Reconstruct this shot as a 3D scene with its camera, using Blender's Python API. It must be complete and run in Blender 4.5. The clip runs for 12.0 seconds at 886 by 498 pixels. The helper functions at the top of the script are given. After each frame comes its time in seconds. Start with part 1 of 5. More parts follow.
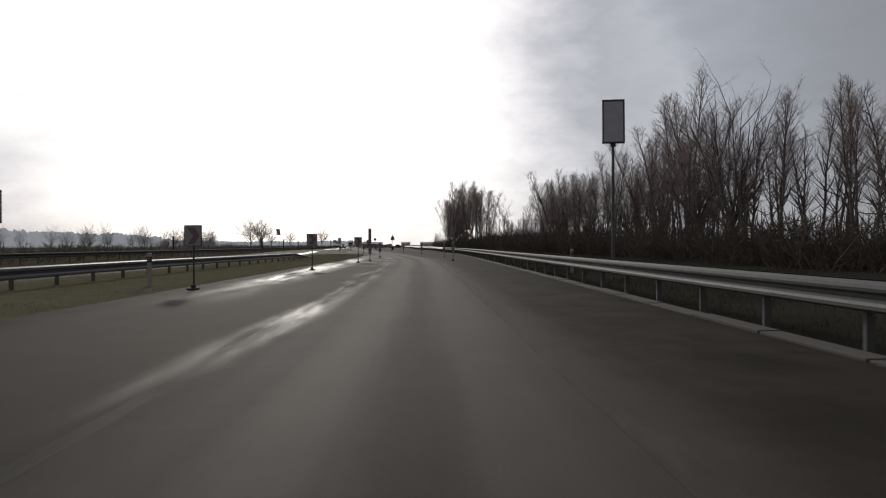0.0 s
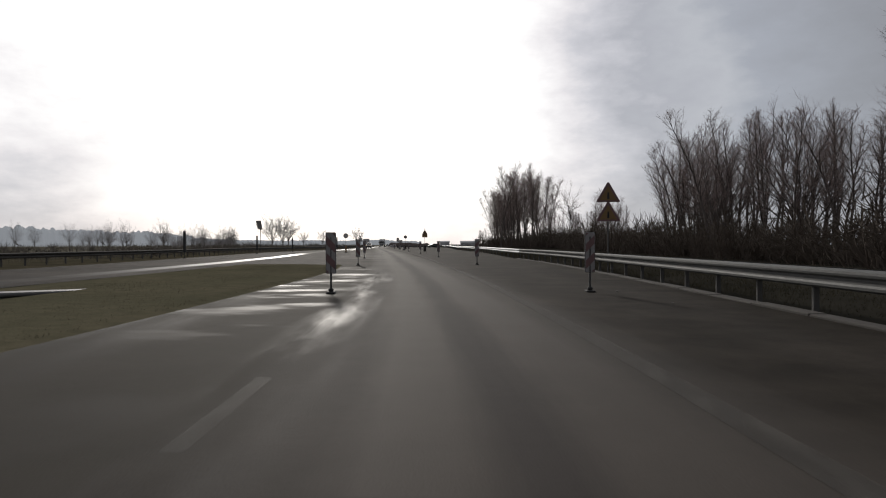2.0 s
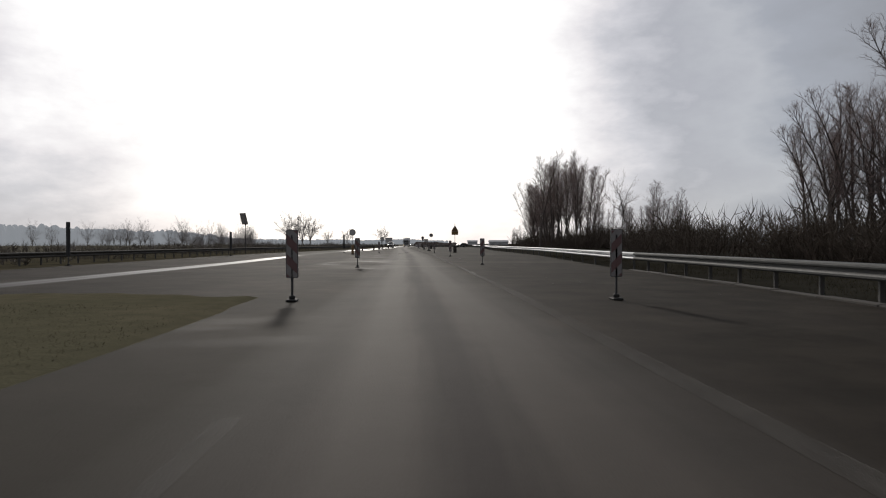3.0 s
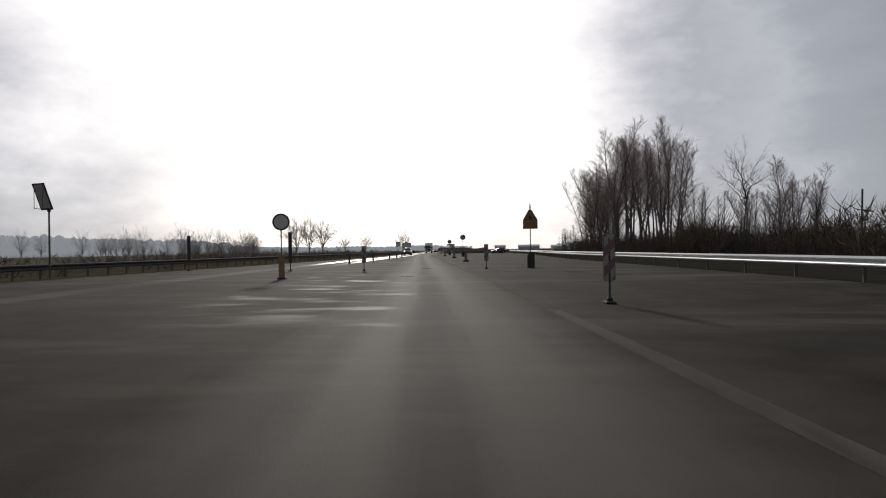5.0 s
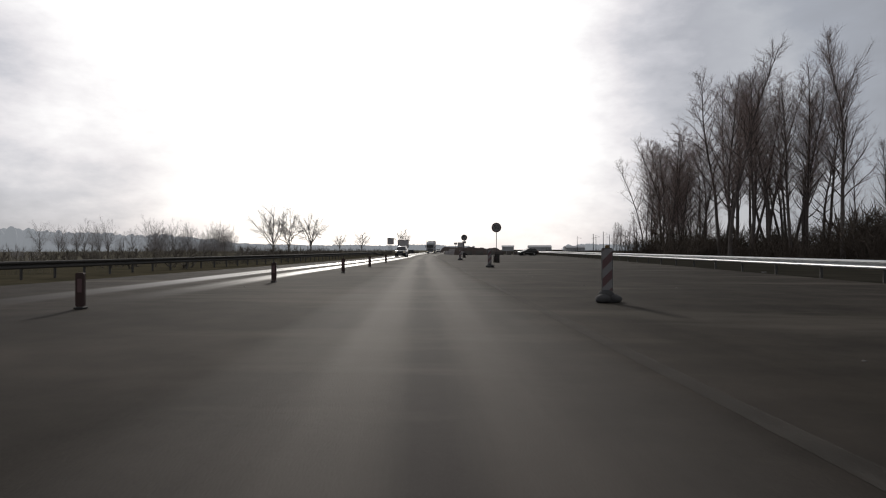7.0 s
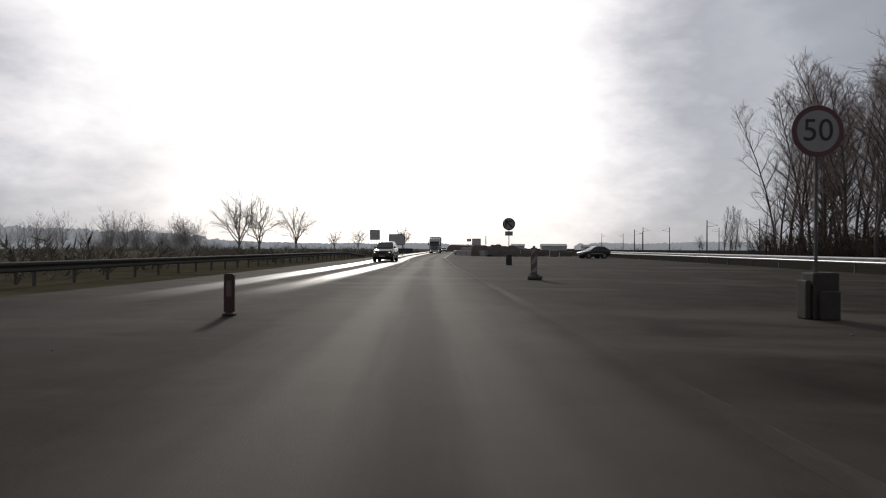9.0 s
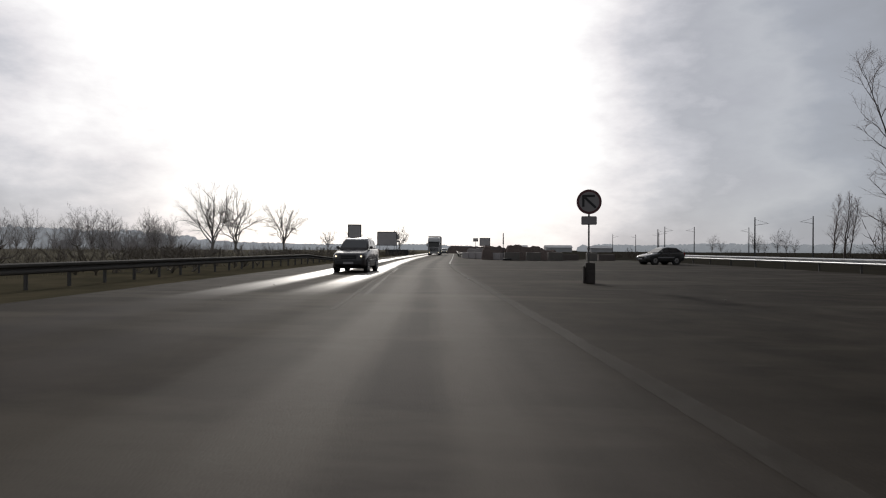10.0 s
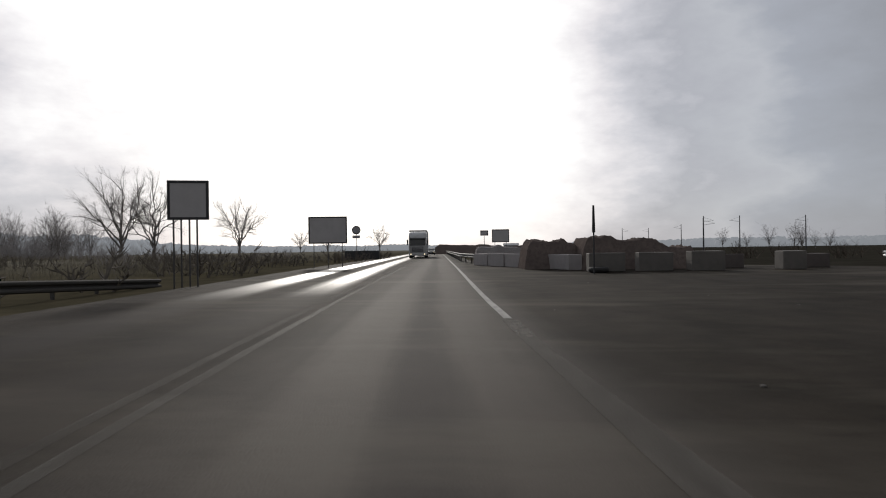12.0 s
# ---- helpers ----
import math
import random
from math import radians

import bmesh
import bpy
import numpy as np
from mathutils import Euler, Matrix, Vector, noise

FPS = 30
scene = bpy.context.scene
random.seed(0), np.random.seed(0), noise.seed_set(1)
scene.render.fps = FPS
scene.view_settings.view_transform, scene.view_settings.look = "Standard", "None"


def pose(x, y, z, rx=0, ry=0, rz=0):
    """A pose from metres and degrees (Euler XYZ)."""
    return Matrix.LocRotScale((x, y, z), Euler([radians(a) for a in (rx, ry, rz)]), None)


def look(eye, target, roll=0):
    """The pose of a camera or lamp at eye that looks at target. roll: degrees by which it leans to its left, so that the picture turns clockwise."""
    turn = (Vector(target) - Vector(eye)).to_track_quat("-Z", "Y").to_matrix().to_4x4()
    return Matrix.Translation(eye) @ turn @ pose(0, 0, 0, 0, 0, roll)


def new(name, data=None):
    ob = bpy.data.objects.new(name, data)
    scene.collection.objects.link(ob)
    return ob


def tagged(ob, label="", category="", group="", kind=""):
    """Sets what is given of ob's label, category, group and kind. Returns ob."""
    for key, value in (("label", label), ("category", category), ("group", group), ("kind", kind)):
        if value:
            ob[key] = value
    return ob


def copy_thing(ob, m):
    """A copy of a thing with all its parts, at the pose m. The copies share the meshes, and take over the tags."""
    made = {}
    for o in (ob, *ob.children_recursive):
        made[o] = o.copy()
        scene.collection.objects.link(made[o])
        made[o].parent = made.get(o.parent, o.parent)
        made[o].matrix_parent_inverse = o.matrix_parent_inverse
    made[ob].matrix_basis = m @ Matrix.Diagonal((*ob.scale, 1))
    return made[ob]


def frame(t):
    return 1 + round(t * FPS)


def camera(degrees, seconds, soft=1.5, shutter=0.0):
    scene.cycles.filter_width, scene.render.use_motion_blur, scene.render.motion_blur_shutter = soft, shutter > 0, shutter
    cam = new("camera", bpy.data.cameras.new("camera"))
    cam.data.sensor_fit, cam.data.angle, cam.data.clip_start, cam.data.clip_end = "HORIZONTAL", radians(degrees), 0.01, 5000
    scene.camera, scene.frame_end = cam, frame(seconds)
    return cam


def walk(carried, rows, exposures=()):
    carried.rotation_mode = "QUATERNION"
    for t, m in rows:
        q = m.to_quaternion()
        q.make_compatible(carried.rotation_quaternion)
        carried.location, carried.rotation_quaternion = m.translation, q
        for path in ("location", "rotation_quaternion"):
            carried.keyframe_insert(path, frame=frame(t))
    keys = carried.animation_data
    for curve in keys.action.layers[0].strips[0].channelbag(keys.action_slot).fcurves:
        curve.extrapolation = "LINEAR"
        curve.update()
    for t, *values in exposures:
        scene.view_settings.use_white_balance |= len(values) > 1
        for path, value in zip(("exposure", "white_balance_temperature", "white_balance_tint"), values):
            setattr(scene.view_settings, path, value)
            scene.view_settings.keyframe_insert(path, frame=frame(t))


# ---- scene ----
cam = camera(72.0, 12.0, soft=1.1, shutter=0.05)
walk(cam, [
    (0.0, pose(0.00, 0.00, 1.2, 89.62, 0.23, -1.67)),
    (0.5, pose(-0.06, 11.65, 1.2, 89.55, 0.22, -1.07)),
    (1.0, pose(-0.25, 23.15, 1.2, 89.61, 0.19, -0.26)),
    (1.5, pose(-0.63, 34.52, 1.2, 89.53, 0.16, 0.79)),
    (2.0, pose(-1.23, 45.76, 1.2, 89.56, 0.15, 2.01)),
    (2.5, pose(-2.08, 56.90, 1.2, 89.62, 0.11, 3.32)),
    (3.0, pose(-3.16, 67.96, 1.2, 89.51, 0.10, 4.50)),
    (3.5, pose(-4.44, 78.97, 1.2, 89.73, 0.20, 5.41)),
    (4.0, pose(-5.87, 89.97, 1.2, 89.87, 0.41, 6.04)),
    (4.5, pose(-7.41, 100.99, 1.2, 89.96, 0.70, 6.45)),
    (5.0, pose(-9.01, 112.07, 1.2, 90.07, 0.90, 6.65)),
    (5.5, pose(-10.66, 123.23, 1.2, 90.14, 0.82, 6.85)),
    (6.0, pose(-12.38, 134.48, 1.2, 90.08, 0.68, 7.21)),
    (6.5, pose(-14.11, 145.81, 1.2, 90.12, 0.46, 6.78)),
    (7.0, pose(-15.79, 157.21, 1.2, 90.06, 0.09, 6.74)),
    (7.5, pose(-17.50, 168.64, 1.2, 89.96, -0.08, 6.91)),
    (8.0, pose(-19.23, 180.04, 1.2, 89.93, -0.08, 6.99)),
    (8.5, pose(-20.95, 191.36, 1.2, 89.89, -0.05, 6.98)),
    (9.0, pose(-22.65, 202.55, 1.2, 89.93, -0.15, 6.93)),
    (9.5, pose(-24.30, 213.54, 1.2, 89.97, -0.27, 6.85)),
    (10.0, pose(-25.90, 224.31, 1.2, 90.05, -0.30, 6.74)),
    (10.5, pose(-27.44, 234.81, 1.2, 90.04, -0.14, 6.63)),
    (11.0, pose(-28.91, 245.02, 1.2, 90.00, 0.07, 6.32)),
    (11.5, pose(-30.25, 254.94, 1.2, 89.90, 0.38, 5.78)),
    (12.0, pose(-31.45, 264.54, 1.2, 90.02, 0.79, 5.10)),
], exposures=[(0.0, 0.0), (12.0, 0.0)])

# ---------------------------------------------------------------- world, sun
SUN_AZ, SUN_EL = radians(-15.0), radians(20.0)     # azimuth from +y, towards +x
SUN_DIR = Vector((math.sin(SUN_AZ) * math.cos(SUN_EL), math.cos(SUN_AZ) * math.cos(SUN_EL), math.sin(SUN_EL)))


# the thinnest part of the cloud, a little to the right of the sun and below it
GLOW_AZ, GLOW_EL = radians(-11.0), radians(17.0)
GLOW_DIR = Vector((math.sin(GLOW_AZ) * math.cos(GLOW_EL), math.cos(GLOW_AZ) * math.cos(GLOW_EL), math.sin(GLOW_EL)))


def build_world():
    world = bpy.data.worlds.new("overcast_sky")
    scene.world = world
    world.use_nodes = True
    nt = world.node_tree
    nt.nodes.clear()
    N, L = nt.nodes.new, nt.links.new

    def math_node(op, a, b=None, clamp=False):
        n = N("ShaderNodeMath")
        n.operation, n.use_clamp = op, clamp
        for i, v in enumerate((a, b)):
            if v is None:
                continue
            if isinstance(v, (int, float)):
                n.inputs[i].default_value = v
            else:
                L(v, n.inputs[i])
        return n.outputs[0]

    coord = N("ShaderNodeTexCoord")
    norm = N("ShaderNodeVectorMath")
    norm.operation = "NORMALIZE"
    L(coord.outputs["Generated"], norm.inputs[0])
    dot = N("ShaderNodeVectorMath")
    dot.operation = "DOT_PRODUCT"
    L(norm.outputs[0], dot.inputs[0])
    dot.inputs[1].default_value = GLOW_DIR
    angle = math_node("ARCCOSINE", math_node("MINIMUM", dot.outputs["Value"], 0.99999))
    sep = N("ShaderNodeSeparateXYZ")
    L(norm.outputs[0], sep.inputs[0])
    # cloud sheets are stretched along the horizon
    stretch = N("ShaderNodeVectorMath")
    stretch.operation = "MULTIPLY"
    L(norm.outputs[0], stretch.inputs[0])
    stretch.inputs[1].default_value = (1.0, 1.0, 2.2)
    noises = []
    for scale, detail, offset in ((2.3, 5.0, 3.1), (6.0, 6.0, 9.7)):
        shift = N("ShaderNodeVectorMath")
        L(stretch.outputs[0], shift.inputs[0])
        shift.inputs[1].default_value = (offset, offset * 0.4, -offset)
        n = N("ShaderNodeTexNoise")
        n.inputs["Scale"].default_value, n.inputs["Detail"].default_value = scale, detail
        n.inputs["Roughness"].default_value = 0.6
        L(shift.outputs[0], n.inputs["Vector"])
        noises.append(math_node("SUBTRACT", n.outputs["Fac"], 0.5))
    # the cloud deck is thicker towards +x
    thick = math_node("MULTIPLY", math_node("ADD", sep.outputs[0], 0.10), 0.21)
    t = math_node("DIVIDE", angle, 1.25)
    t = math_node("ADD", t, math_node("MULTIPLY", noises[0], 0.24))
    t = math_node("ADD", t, math_node("MULTIPLY", noises[1], 0.24))
    t = math_node("ADD", t, thick)
    # low in the sky the haze is brighter towards +x and greyer towards -x
    low = math_node("SUBTRACT", 0.38, sep.outputs[2], True)
    t = math_node("SUBTRACT", t, math_node("MULTIPLY", low, math_node("ADD", math_node("MULTIPLY", sep.outputs[0], 0.36), 0.09)))
    # a flat bank of grey-blue cloud low over the fields
    bank_x = math_node("DIVIDE", math_node("ADD", sep.outputs[0], 0.40), 0.10)
    bank_z = math_node("DIVIDE", math_node("SUBTRACT", sep.outputs[2], 0.108), 0.022)
    r2 = math_node("ADD", math_node("MULTIPLY", bank_x, bank_x), math_node("MULTIPLY", bank_z, bank_z))
    bank = math_node("POWER", 2.718, math_node("MULTIPLY", math_node("ADD", r2, math_node("MULTIPLY", noises[1], 3.0)), -1.0))
    t = math_node("ADD", t, math_node("MULTIPLY", bank, 0.07), True)
    ramp = N("ShaderNodeValToRGB")
    stops = ((0.0, (2.2, 2.1, 2.0)), (0.14, (1.5, 1.46, 1.42)), (0.27, (1.06, 1.04, 1.045)), (0.32, (0.87, 0.845, 0.87)), (0.37, (0.645, 0.645, 0.69)),
             (0.43, (0.465, 0.475, 0.52)), (0.49, (0.52, 0.535, 0.575)), (0.56, (0.40, 0.42, 0.47)), (0.72, (0.31, 0.32, 0.35)), (1.0, (0.235, 0.24, 0.255)))
    cr = ramp.color_ramp
    while len(cr.elements) < len(stops):
        cr.elements.new(0.5)
    for e, (pos, col) in zip(cr.elements, stops):
        e.position, e.color = pos, (*col, 1)
    L(t, ramp.inputs[0])
    sky = N("ShaderNodeTexSky")
    sky.sky_type, sky.sun_disc = "NISHITA", False
    sky.sun_elevation, sky.sun_rotation = SUN_EL, SUN_AZ
    bg_sky, bg_cloud, mix, out = N("ShaderNodeBackground"), N("ShaderNodeBackground"), N("ShaderNodeMixShader"), N("ShaderNodeOutputWorld")
    L(sky.outputs[0], bg_sky.inputs[0])
    bg_sky.inputs[1].default_value = 0.05
    L(ramp.outputs[0], bg_cloud.inputs[0])
    bg_cloud.inputs[1].default_value = SKY_LIGHT
    mix.inputs[0].default_value = 0.9
    L(bg_sky.outputs[0], mix.inputs[1])
    L(bg_cloud.outputs[0], mix.inputs[2])
    L(mix.outputs[0], out.inputs[0])


SKY_LIGHT = 1.0
build_world()
sun = new("sun", bpy.data.lights.new("sun", "SUN"))
sun.data.energy, sun.data.angle, sun.data.color = 1.15, radians(4.5), (1.0, 0.94, 0.86)
sun.matrix_world = look(SUN_DIR * 100, (0, 0, 0))


# ---------------------------------------------------------------- materials
class Mat:
    """A small helper round one Principled material."""

    def __init__(self, name, color=(0.5, 0.5, 0.5), rough=0.6, metal=0.0, spec=0.5):
        self.m = bpy.data.materials.new(name)
        self.m.use_nodes = True
        self.nt = self.m.node_tree
        self.b = self.nt.nodes["Principled BSDF"]
        self.b.inputs["Base Color"].default_value = (*color, 1)
        self.b.inputs["Roughness"].default_value = rough
        self.b.inputs["Metallic"].default_value = metal
        self.b.inputs["Specular IOR Level"].default_value = spec

    def n(self, kind, **values):
        node = self.nt.nodes.new("ShaderNode" + kind)
        for k, v in values.items():
            node.inputs[k.replace("_", " ")].default_value = v
        return node

    def link(self, a, b):
        self.nt.links.new(a, b)

    def mt(self, op, a, b=0.0, clamp=False):
        node = self.n("Math")
        node.operation, node.use_clamp = op, clamp
        for i, v in enumerate((a, b)):
            if isinstance(v, (int, float)):
                node.inputs[i].default_value = v
            else:
                self.link(v, node.inputs[i])
        return node.outputs[0]

    def coords(self, scale=(1, 1, 1)):
        g = self.n("TexCoord")
        mp = self.n("Mapping")
        mp.inputs["Scale"].default_value = scale
        self.link(g.outputs["Object"], mp.inputs["Vector"])
        return mp.outputs[0]

    def noise(self, scale, detail=4.0, stretch=(1, 1, 1), vec=None, rough=0.55):
        node = self.n("TexNoise", Scale=scale, Detail=detail, Roughness=rough)
        self.link(vec or self.coords(stretch), node.inputs["Vector"])
        return node.outputs["Fac"]

    def ramp(self, fac, *stops):
        node = self.n("ValToRGB")
        cr = node.color_ramp
        while len(cr.elements) < len(stops):
            cr.elements.new(0.5)
        for e, (p, c) in zip(cr.elements, stops):
            e.position = p
            e.color = (*c, 1) if isinstance(c, tuple) else (c, c, c, 1)
        self.link(fac, node.inputs[0])
        return node.outputs[0]

    def mix(self, fac, a, b):
        node = self.nt.nodes.new("ShaderNodeMix")
        node.data_type = "RGBA"
        for sock, v in ((node.inputs["Factor"], fac), (node.inputs[6], a), (node.inputs[7], b)):
            if isinstance(v, (int, float)):
                sock.default_value = v
            elif isinstance(v, tuple):
                sock.default_value = (*v, 1)
            else:
                self.link(v, sock)
        return node.outputs[2]

    def bump(self, height, strength=0.3, dist=0.01):
        node = self.n("Bump", Strength=strength, Distance=dist)
        self.link(height, node.inputs["Height"])
        self.link(node.outputs[0], self.b.inputs["Normal"])

    def base(self, sock):
        self.link(sock, self.b.inputs["Base Color"])

    def rough(self, sock):
        self.link(sock, self.b.inputs["Roughness"])


def worn(name, color, rough=0.55, metal=0.0, grime=0.35, scale=3.0, spec=0.5, dark=None):
    """Paint or metal with grime at two scales."""
    m = Mat(name, color, rough, metal, spec)
    dark = dark or tuple(c * 0.55 + 0.02 for c in color)
    big, fine = m.noise(scale, 5), m.noise(scale * 14, 3)
    f = m.mt("MULTIPLY", m.mt("ADD", m.ramp(big, (0.42, 0.0), (0.72, 1.0)), m.ramp(fine, (0.5, 0.0), (0.8, 0.5))), grime, True)
    m.base(m.mix(f, color, dark))
    m.rough(m.mt("ADD", m.mt("MULTIPLY", fine, 0.25), rough - 0.1))
    m.bump(fine, 0.08, 0.003)
    return m.m


def asphalt_material():
    """Worn asphalt. UV map: u metres from the edge line, v metres along."""
    m = Mat("asphalt", (0.068, 0.054, 0.048), 0.8)
    uv = m.n("UVMap")
    uv.uv_map = "road"
    sep = m.n("SeparateXYZ")
    m.link(uv.outputs[0], sep.inputs[0])
    u, v = sep.outputs[0], sep.outputs[1]
    pos = m.coords()
    grain = m.noise(55.0, 3, vec=pos)
    patch = m.noise(0.16, 6, vec=pos, rough=0.62)
    blotch = m.noise(0.9, 5, vec=pos, rough=0.6)

    def road_vec(ku, kv):
        c = m.n("CombineXYZ")
        m.link(m.mt("MULTIPLY", u, ku), c.inputs[0])
        m.link(m.mt("MULTIPLY", v, kv), c.inputs[1])
        return c.outputs[0]

    streak = m.noise(1.2, 6, vec=road_vec(1.0, 0.05), rough=0.62)
    pool = m.noise(1.0, 5, vec=road_vec(0.9, 0.13), rough=0.6)
    sliver = m.noise(1.0, 4, vec=road_vec(0.30, 0.75), rough=0.55)
    # metres from the outer wheel track of the oncoming lane
    uv2 = m.n("UVMap")
    uv2.uv_map = "oncoming"
    sep2 = m.n("SeparateXYZ")
    m.link(uv2.outputs[0], sep2.inputs[0])
    track = m.mt("ADD", sep2.outputs[0], m.mt("MULTIPLY", m.mt("SUBTRACT", streak, 0.5), 0.35))
    wob = m.mt("MULTIPLY", m.mt("SUBTRACT", streak, 0.5), 0.9)
    uw = m.mt("ADD", u, wob)

    def band(centre, half, soft=0.35, of=None):
        d = m.mt("ABSOLUTE", m.mt("SUBTRACT", of or uw, centre))
        return m.mt("DIVIDE", m.mt("SUBTRACT", half + soft, d), soft, True)

    def stretch_of(a, b, soft=12.0):
        return m.mt("MULTIPLY", m.mt("DIVIDE", m.mt("SUBTRACT", v, a), soft, True), m.mt("DIVIDE", m.mt("SUBTRACT", b, v), soft, True), True)

    mottled = m.mt("ADD", m.mt("ADD", m.mt("MULTIPLY", patch, 0.45), m.mt("MULTIPLY", blotch, 0.25)), m.mt("MULTIPLY", grain, 0.3))
    tone = m.ramp(mottled, (0.36, (0.025, 0.022, 0.018)), (0.5, (0.051, 0.043, 0.0355)), (0.64, (0.086, 0.072, 0.059)))
    # the driven lane drifts away from the edge line through the works
    drive = m.mt("ADD", uw, m.mt("MULTIPLY", stretch_of(50.0, 265.0, 40.0), 0.9))
    tracks = m.mt("ADD", band(-0.72, 0.2, 0.4, drive), band(-2.2, 0.2, 0.4, drive), True)
    lane = band(-1.5, 1.5, 0.7, drive)
    tone = m.mix(m.mt("MULTIPLY", lane, 0.45), tone, (0.069, 0.058, 0.049))
    tone = m.mix(m.mt("MULTIPLY", tracks, 0.42), tone, (0.105, 0.087, 0.073))
    tone = m.mix(m.mt("MULTIPLY", band(-1.46, 0.12, 0.3, drive), 0.6), tone, (0.038, 0.031, 0.029))
    # the lane beside the median is paler
    tone = m.mix(m.mt("MULTIPLY", m.mt("MULTIPLY", band(-5.6, 1.6, 0.8), stretch_of(-60.0, 84.0)), 0.6), tone, (0.088, 0.080, 0.066))
    # dried mud outside the driven lane
    dirt_noise = m.noise(0.55, 7, vec=road_vec(1.0, 0.22), rough=0.62)
    dirt = m.mt("MULTIPLY", m.mt("DIVIDE", m.mt("SUBTRACT", uw, 0.2), 1.2, True), m.ramp(dirt_noise, (0.30, 0.25), (0.62, 1.0)), True)
    mud = m.mix(m.ramp(blotch, (0.38, 0.0), (0.62, 1.0)), (0.0225, 0.0188, 0.0138), (0.041, 0.0335, 0.0255))
    tone = m.mix(dirt, tone, mud)
    # pale dust dragged across by site traffic
    dust = m.mt("MULTIPLY", m.ramp(m.noise(0.35, 6, vec=road_vec(0.25, 0.9), rough=0.6), (0.52, 0.0), (0.66, 1.0)), m.mt("MULTIPLY", stretch_of(85.0, 330.0, 20.0), 0.7), True)
    tone = m.mix(dust, tone, (0.108, 0.094, 0.076))
    # wet film where the median drains, and polished ruts in the oncoming lane
    gutter = m.mt("MULTIPLY", m.mt("MULTIPLY", band(-6.5, 0.45, 0.7), stretch_of(12.0, 62.0)), m.ramp(pool, (0.38, 0.05), (0.56, 0.62)), True)
    shallow = m.mt("MULTIPLY", m.mt("MULTIPLY", band(-5.7, 1.5, 0.9), stretch_of(34.0, 80.0, 8.0)), m.ramp(sliver, (0.51, 0.0), (0.62, 0.5)), True)
    wet = m.mt("MAXIMUM", gutter, shallow)
    wet_lane = m.mt("MULTIPLY", m.mt("MULTIPLY", band(-3.55, 0.22, 0.4), stretch_of(0.0, 74.0, 5.0)), m.ramp(pool, (0.46, 0.0), (0.62, 0.45)), True)
    puddle = m.mt("MULTIPLY", m.mt("MULTIPLY", band(-5.5, 2.0, 0.8), stretch_of(92.0, 150.0)), m.ramp(sliver, (0.52, 0.0), (0.66, 0.32)), True)
    polish = m.mt("ADD", band(0.0, 0.5, 0.4, track), m.mt("MULTIPLY", band(2.45, 0.32, 0.5, track), m.mt("MULTIPLY", stretch_of(140.0, 900.0, 40.0), 0.8)), True)
    ruts = m.mt("MULTIPLY", m.mt("MULTIPLY", polish, m.mt("ADD", m.mt("ADD", m.mt("MULTIPLY", stretch_of(68.0, 132.0, 14.0), 0.75), stretch_of(160.0, 900.0, 25.0)), 0.12, True)), m.ramp(streak, (0.25, 0.6), (0.55, 1.0)), True)
    # thin films shine only at a flat angle
    facing = m.n("LayerWeight", Blend=0.5).outputs["Facing"]
    damp = m.mt("MAXIMUM", wet, puddle)
    film = m.mt("MAXIMUM", m.mt("MAXIMUM", damp, wet_lane), m.mt("MULTIPLY", ruts, 0.8))
    gloss = m.mt("MAXIMUM", m.mt("MULTIPLY", wet_lane, m.ramp(facing, (0.76, 0.2), (0.90, 1.0))), m.mt("MULTIPLY", damp, m.ramp(facing, (0.84, 0.12), (0.935, 1.0))))
    gloss = m.mt("MAXIMUM", gloss, m.mt("MULTIPLY", ruts, m.ramp(facing, (0.925, 0.04), (0.962, 0.95))))
    tone = m.mix(m.mt("MULTIPLY", film, 0.5), tone, (0.034, 0.027, 0.025))
    m.base(tone)
    dry = m.mt("SUBTRACT", m.mt("ADD", 0.72, m.mt("MULTIPLY", grain, 0.25)), m.mt("MULTIPLY", tracks, 0.05))
    m.rough(m.mt("SUBTRACT", dry, m.mt("MULTIPLY", gloss, 0.62)))
    m.link(m.mt("ADD", m.mt("ADD", 0.06, m.mt("MULTIPLY", lane, 0.13)), m.mt("MULTIPLY", gloss, 0.42)), m.b.inputs["Specular IOR Level"])
    node = m.n("Bump", Distance=0.008)
    m.link(m.mt("SUBTRACT", 0.6, m.mt("MULTIPLY", film, 0.56)), node.inputs["Strength"])
    m.link(m.mt("ADD", grain, m.mt("MULTIPLY", blotch, 3.0)), node.inputs["Height"])
    m.link(node.outputs[0], m.b.inputs["Normal"])
    return m.m


def line_material(name, wear_at, rough=0.75, paint=(0.30, 0.29, 0.27)):
    """Thin road paint, worn through to the asphalt under it."""
    m = Mat(name, paint, rough, 0, 0.25)
    wear = m.ramp(m.noise(0.9, 4, (1, 0.05, 1), rough=0.5), (wear_at - 0.28, 0.0), (wear_at + 0.24, 1.0))
    fine = m.ramp(m.noise(6, 6, (1, 0.3, 1)), (0.35, 0.0), (0.70, 1.0))
    f = m.mt("ADD", m.mt("MULTIPLY", wear, 0.8), m.mt("MULTIPLY", fine, 0.12), True)
    m.base(m.mix(fine, paint, tuple(c * 0.6 for c in paint)))
    m.link(m.mt("SUBTRACT", 1.0, f), m.b.inputs["Alpha"])
    m.bump(m.noise(60, 3), 0.3, 0.004)
    return m.m


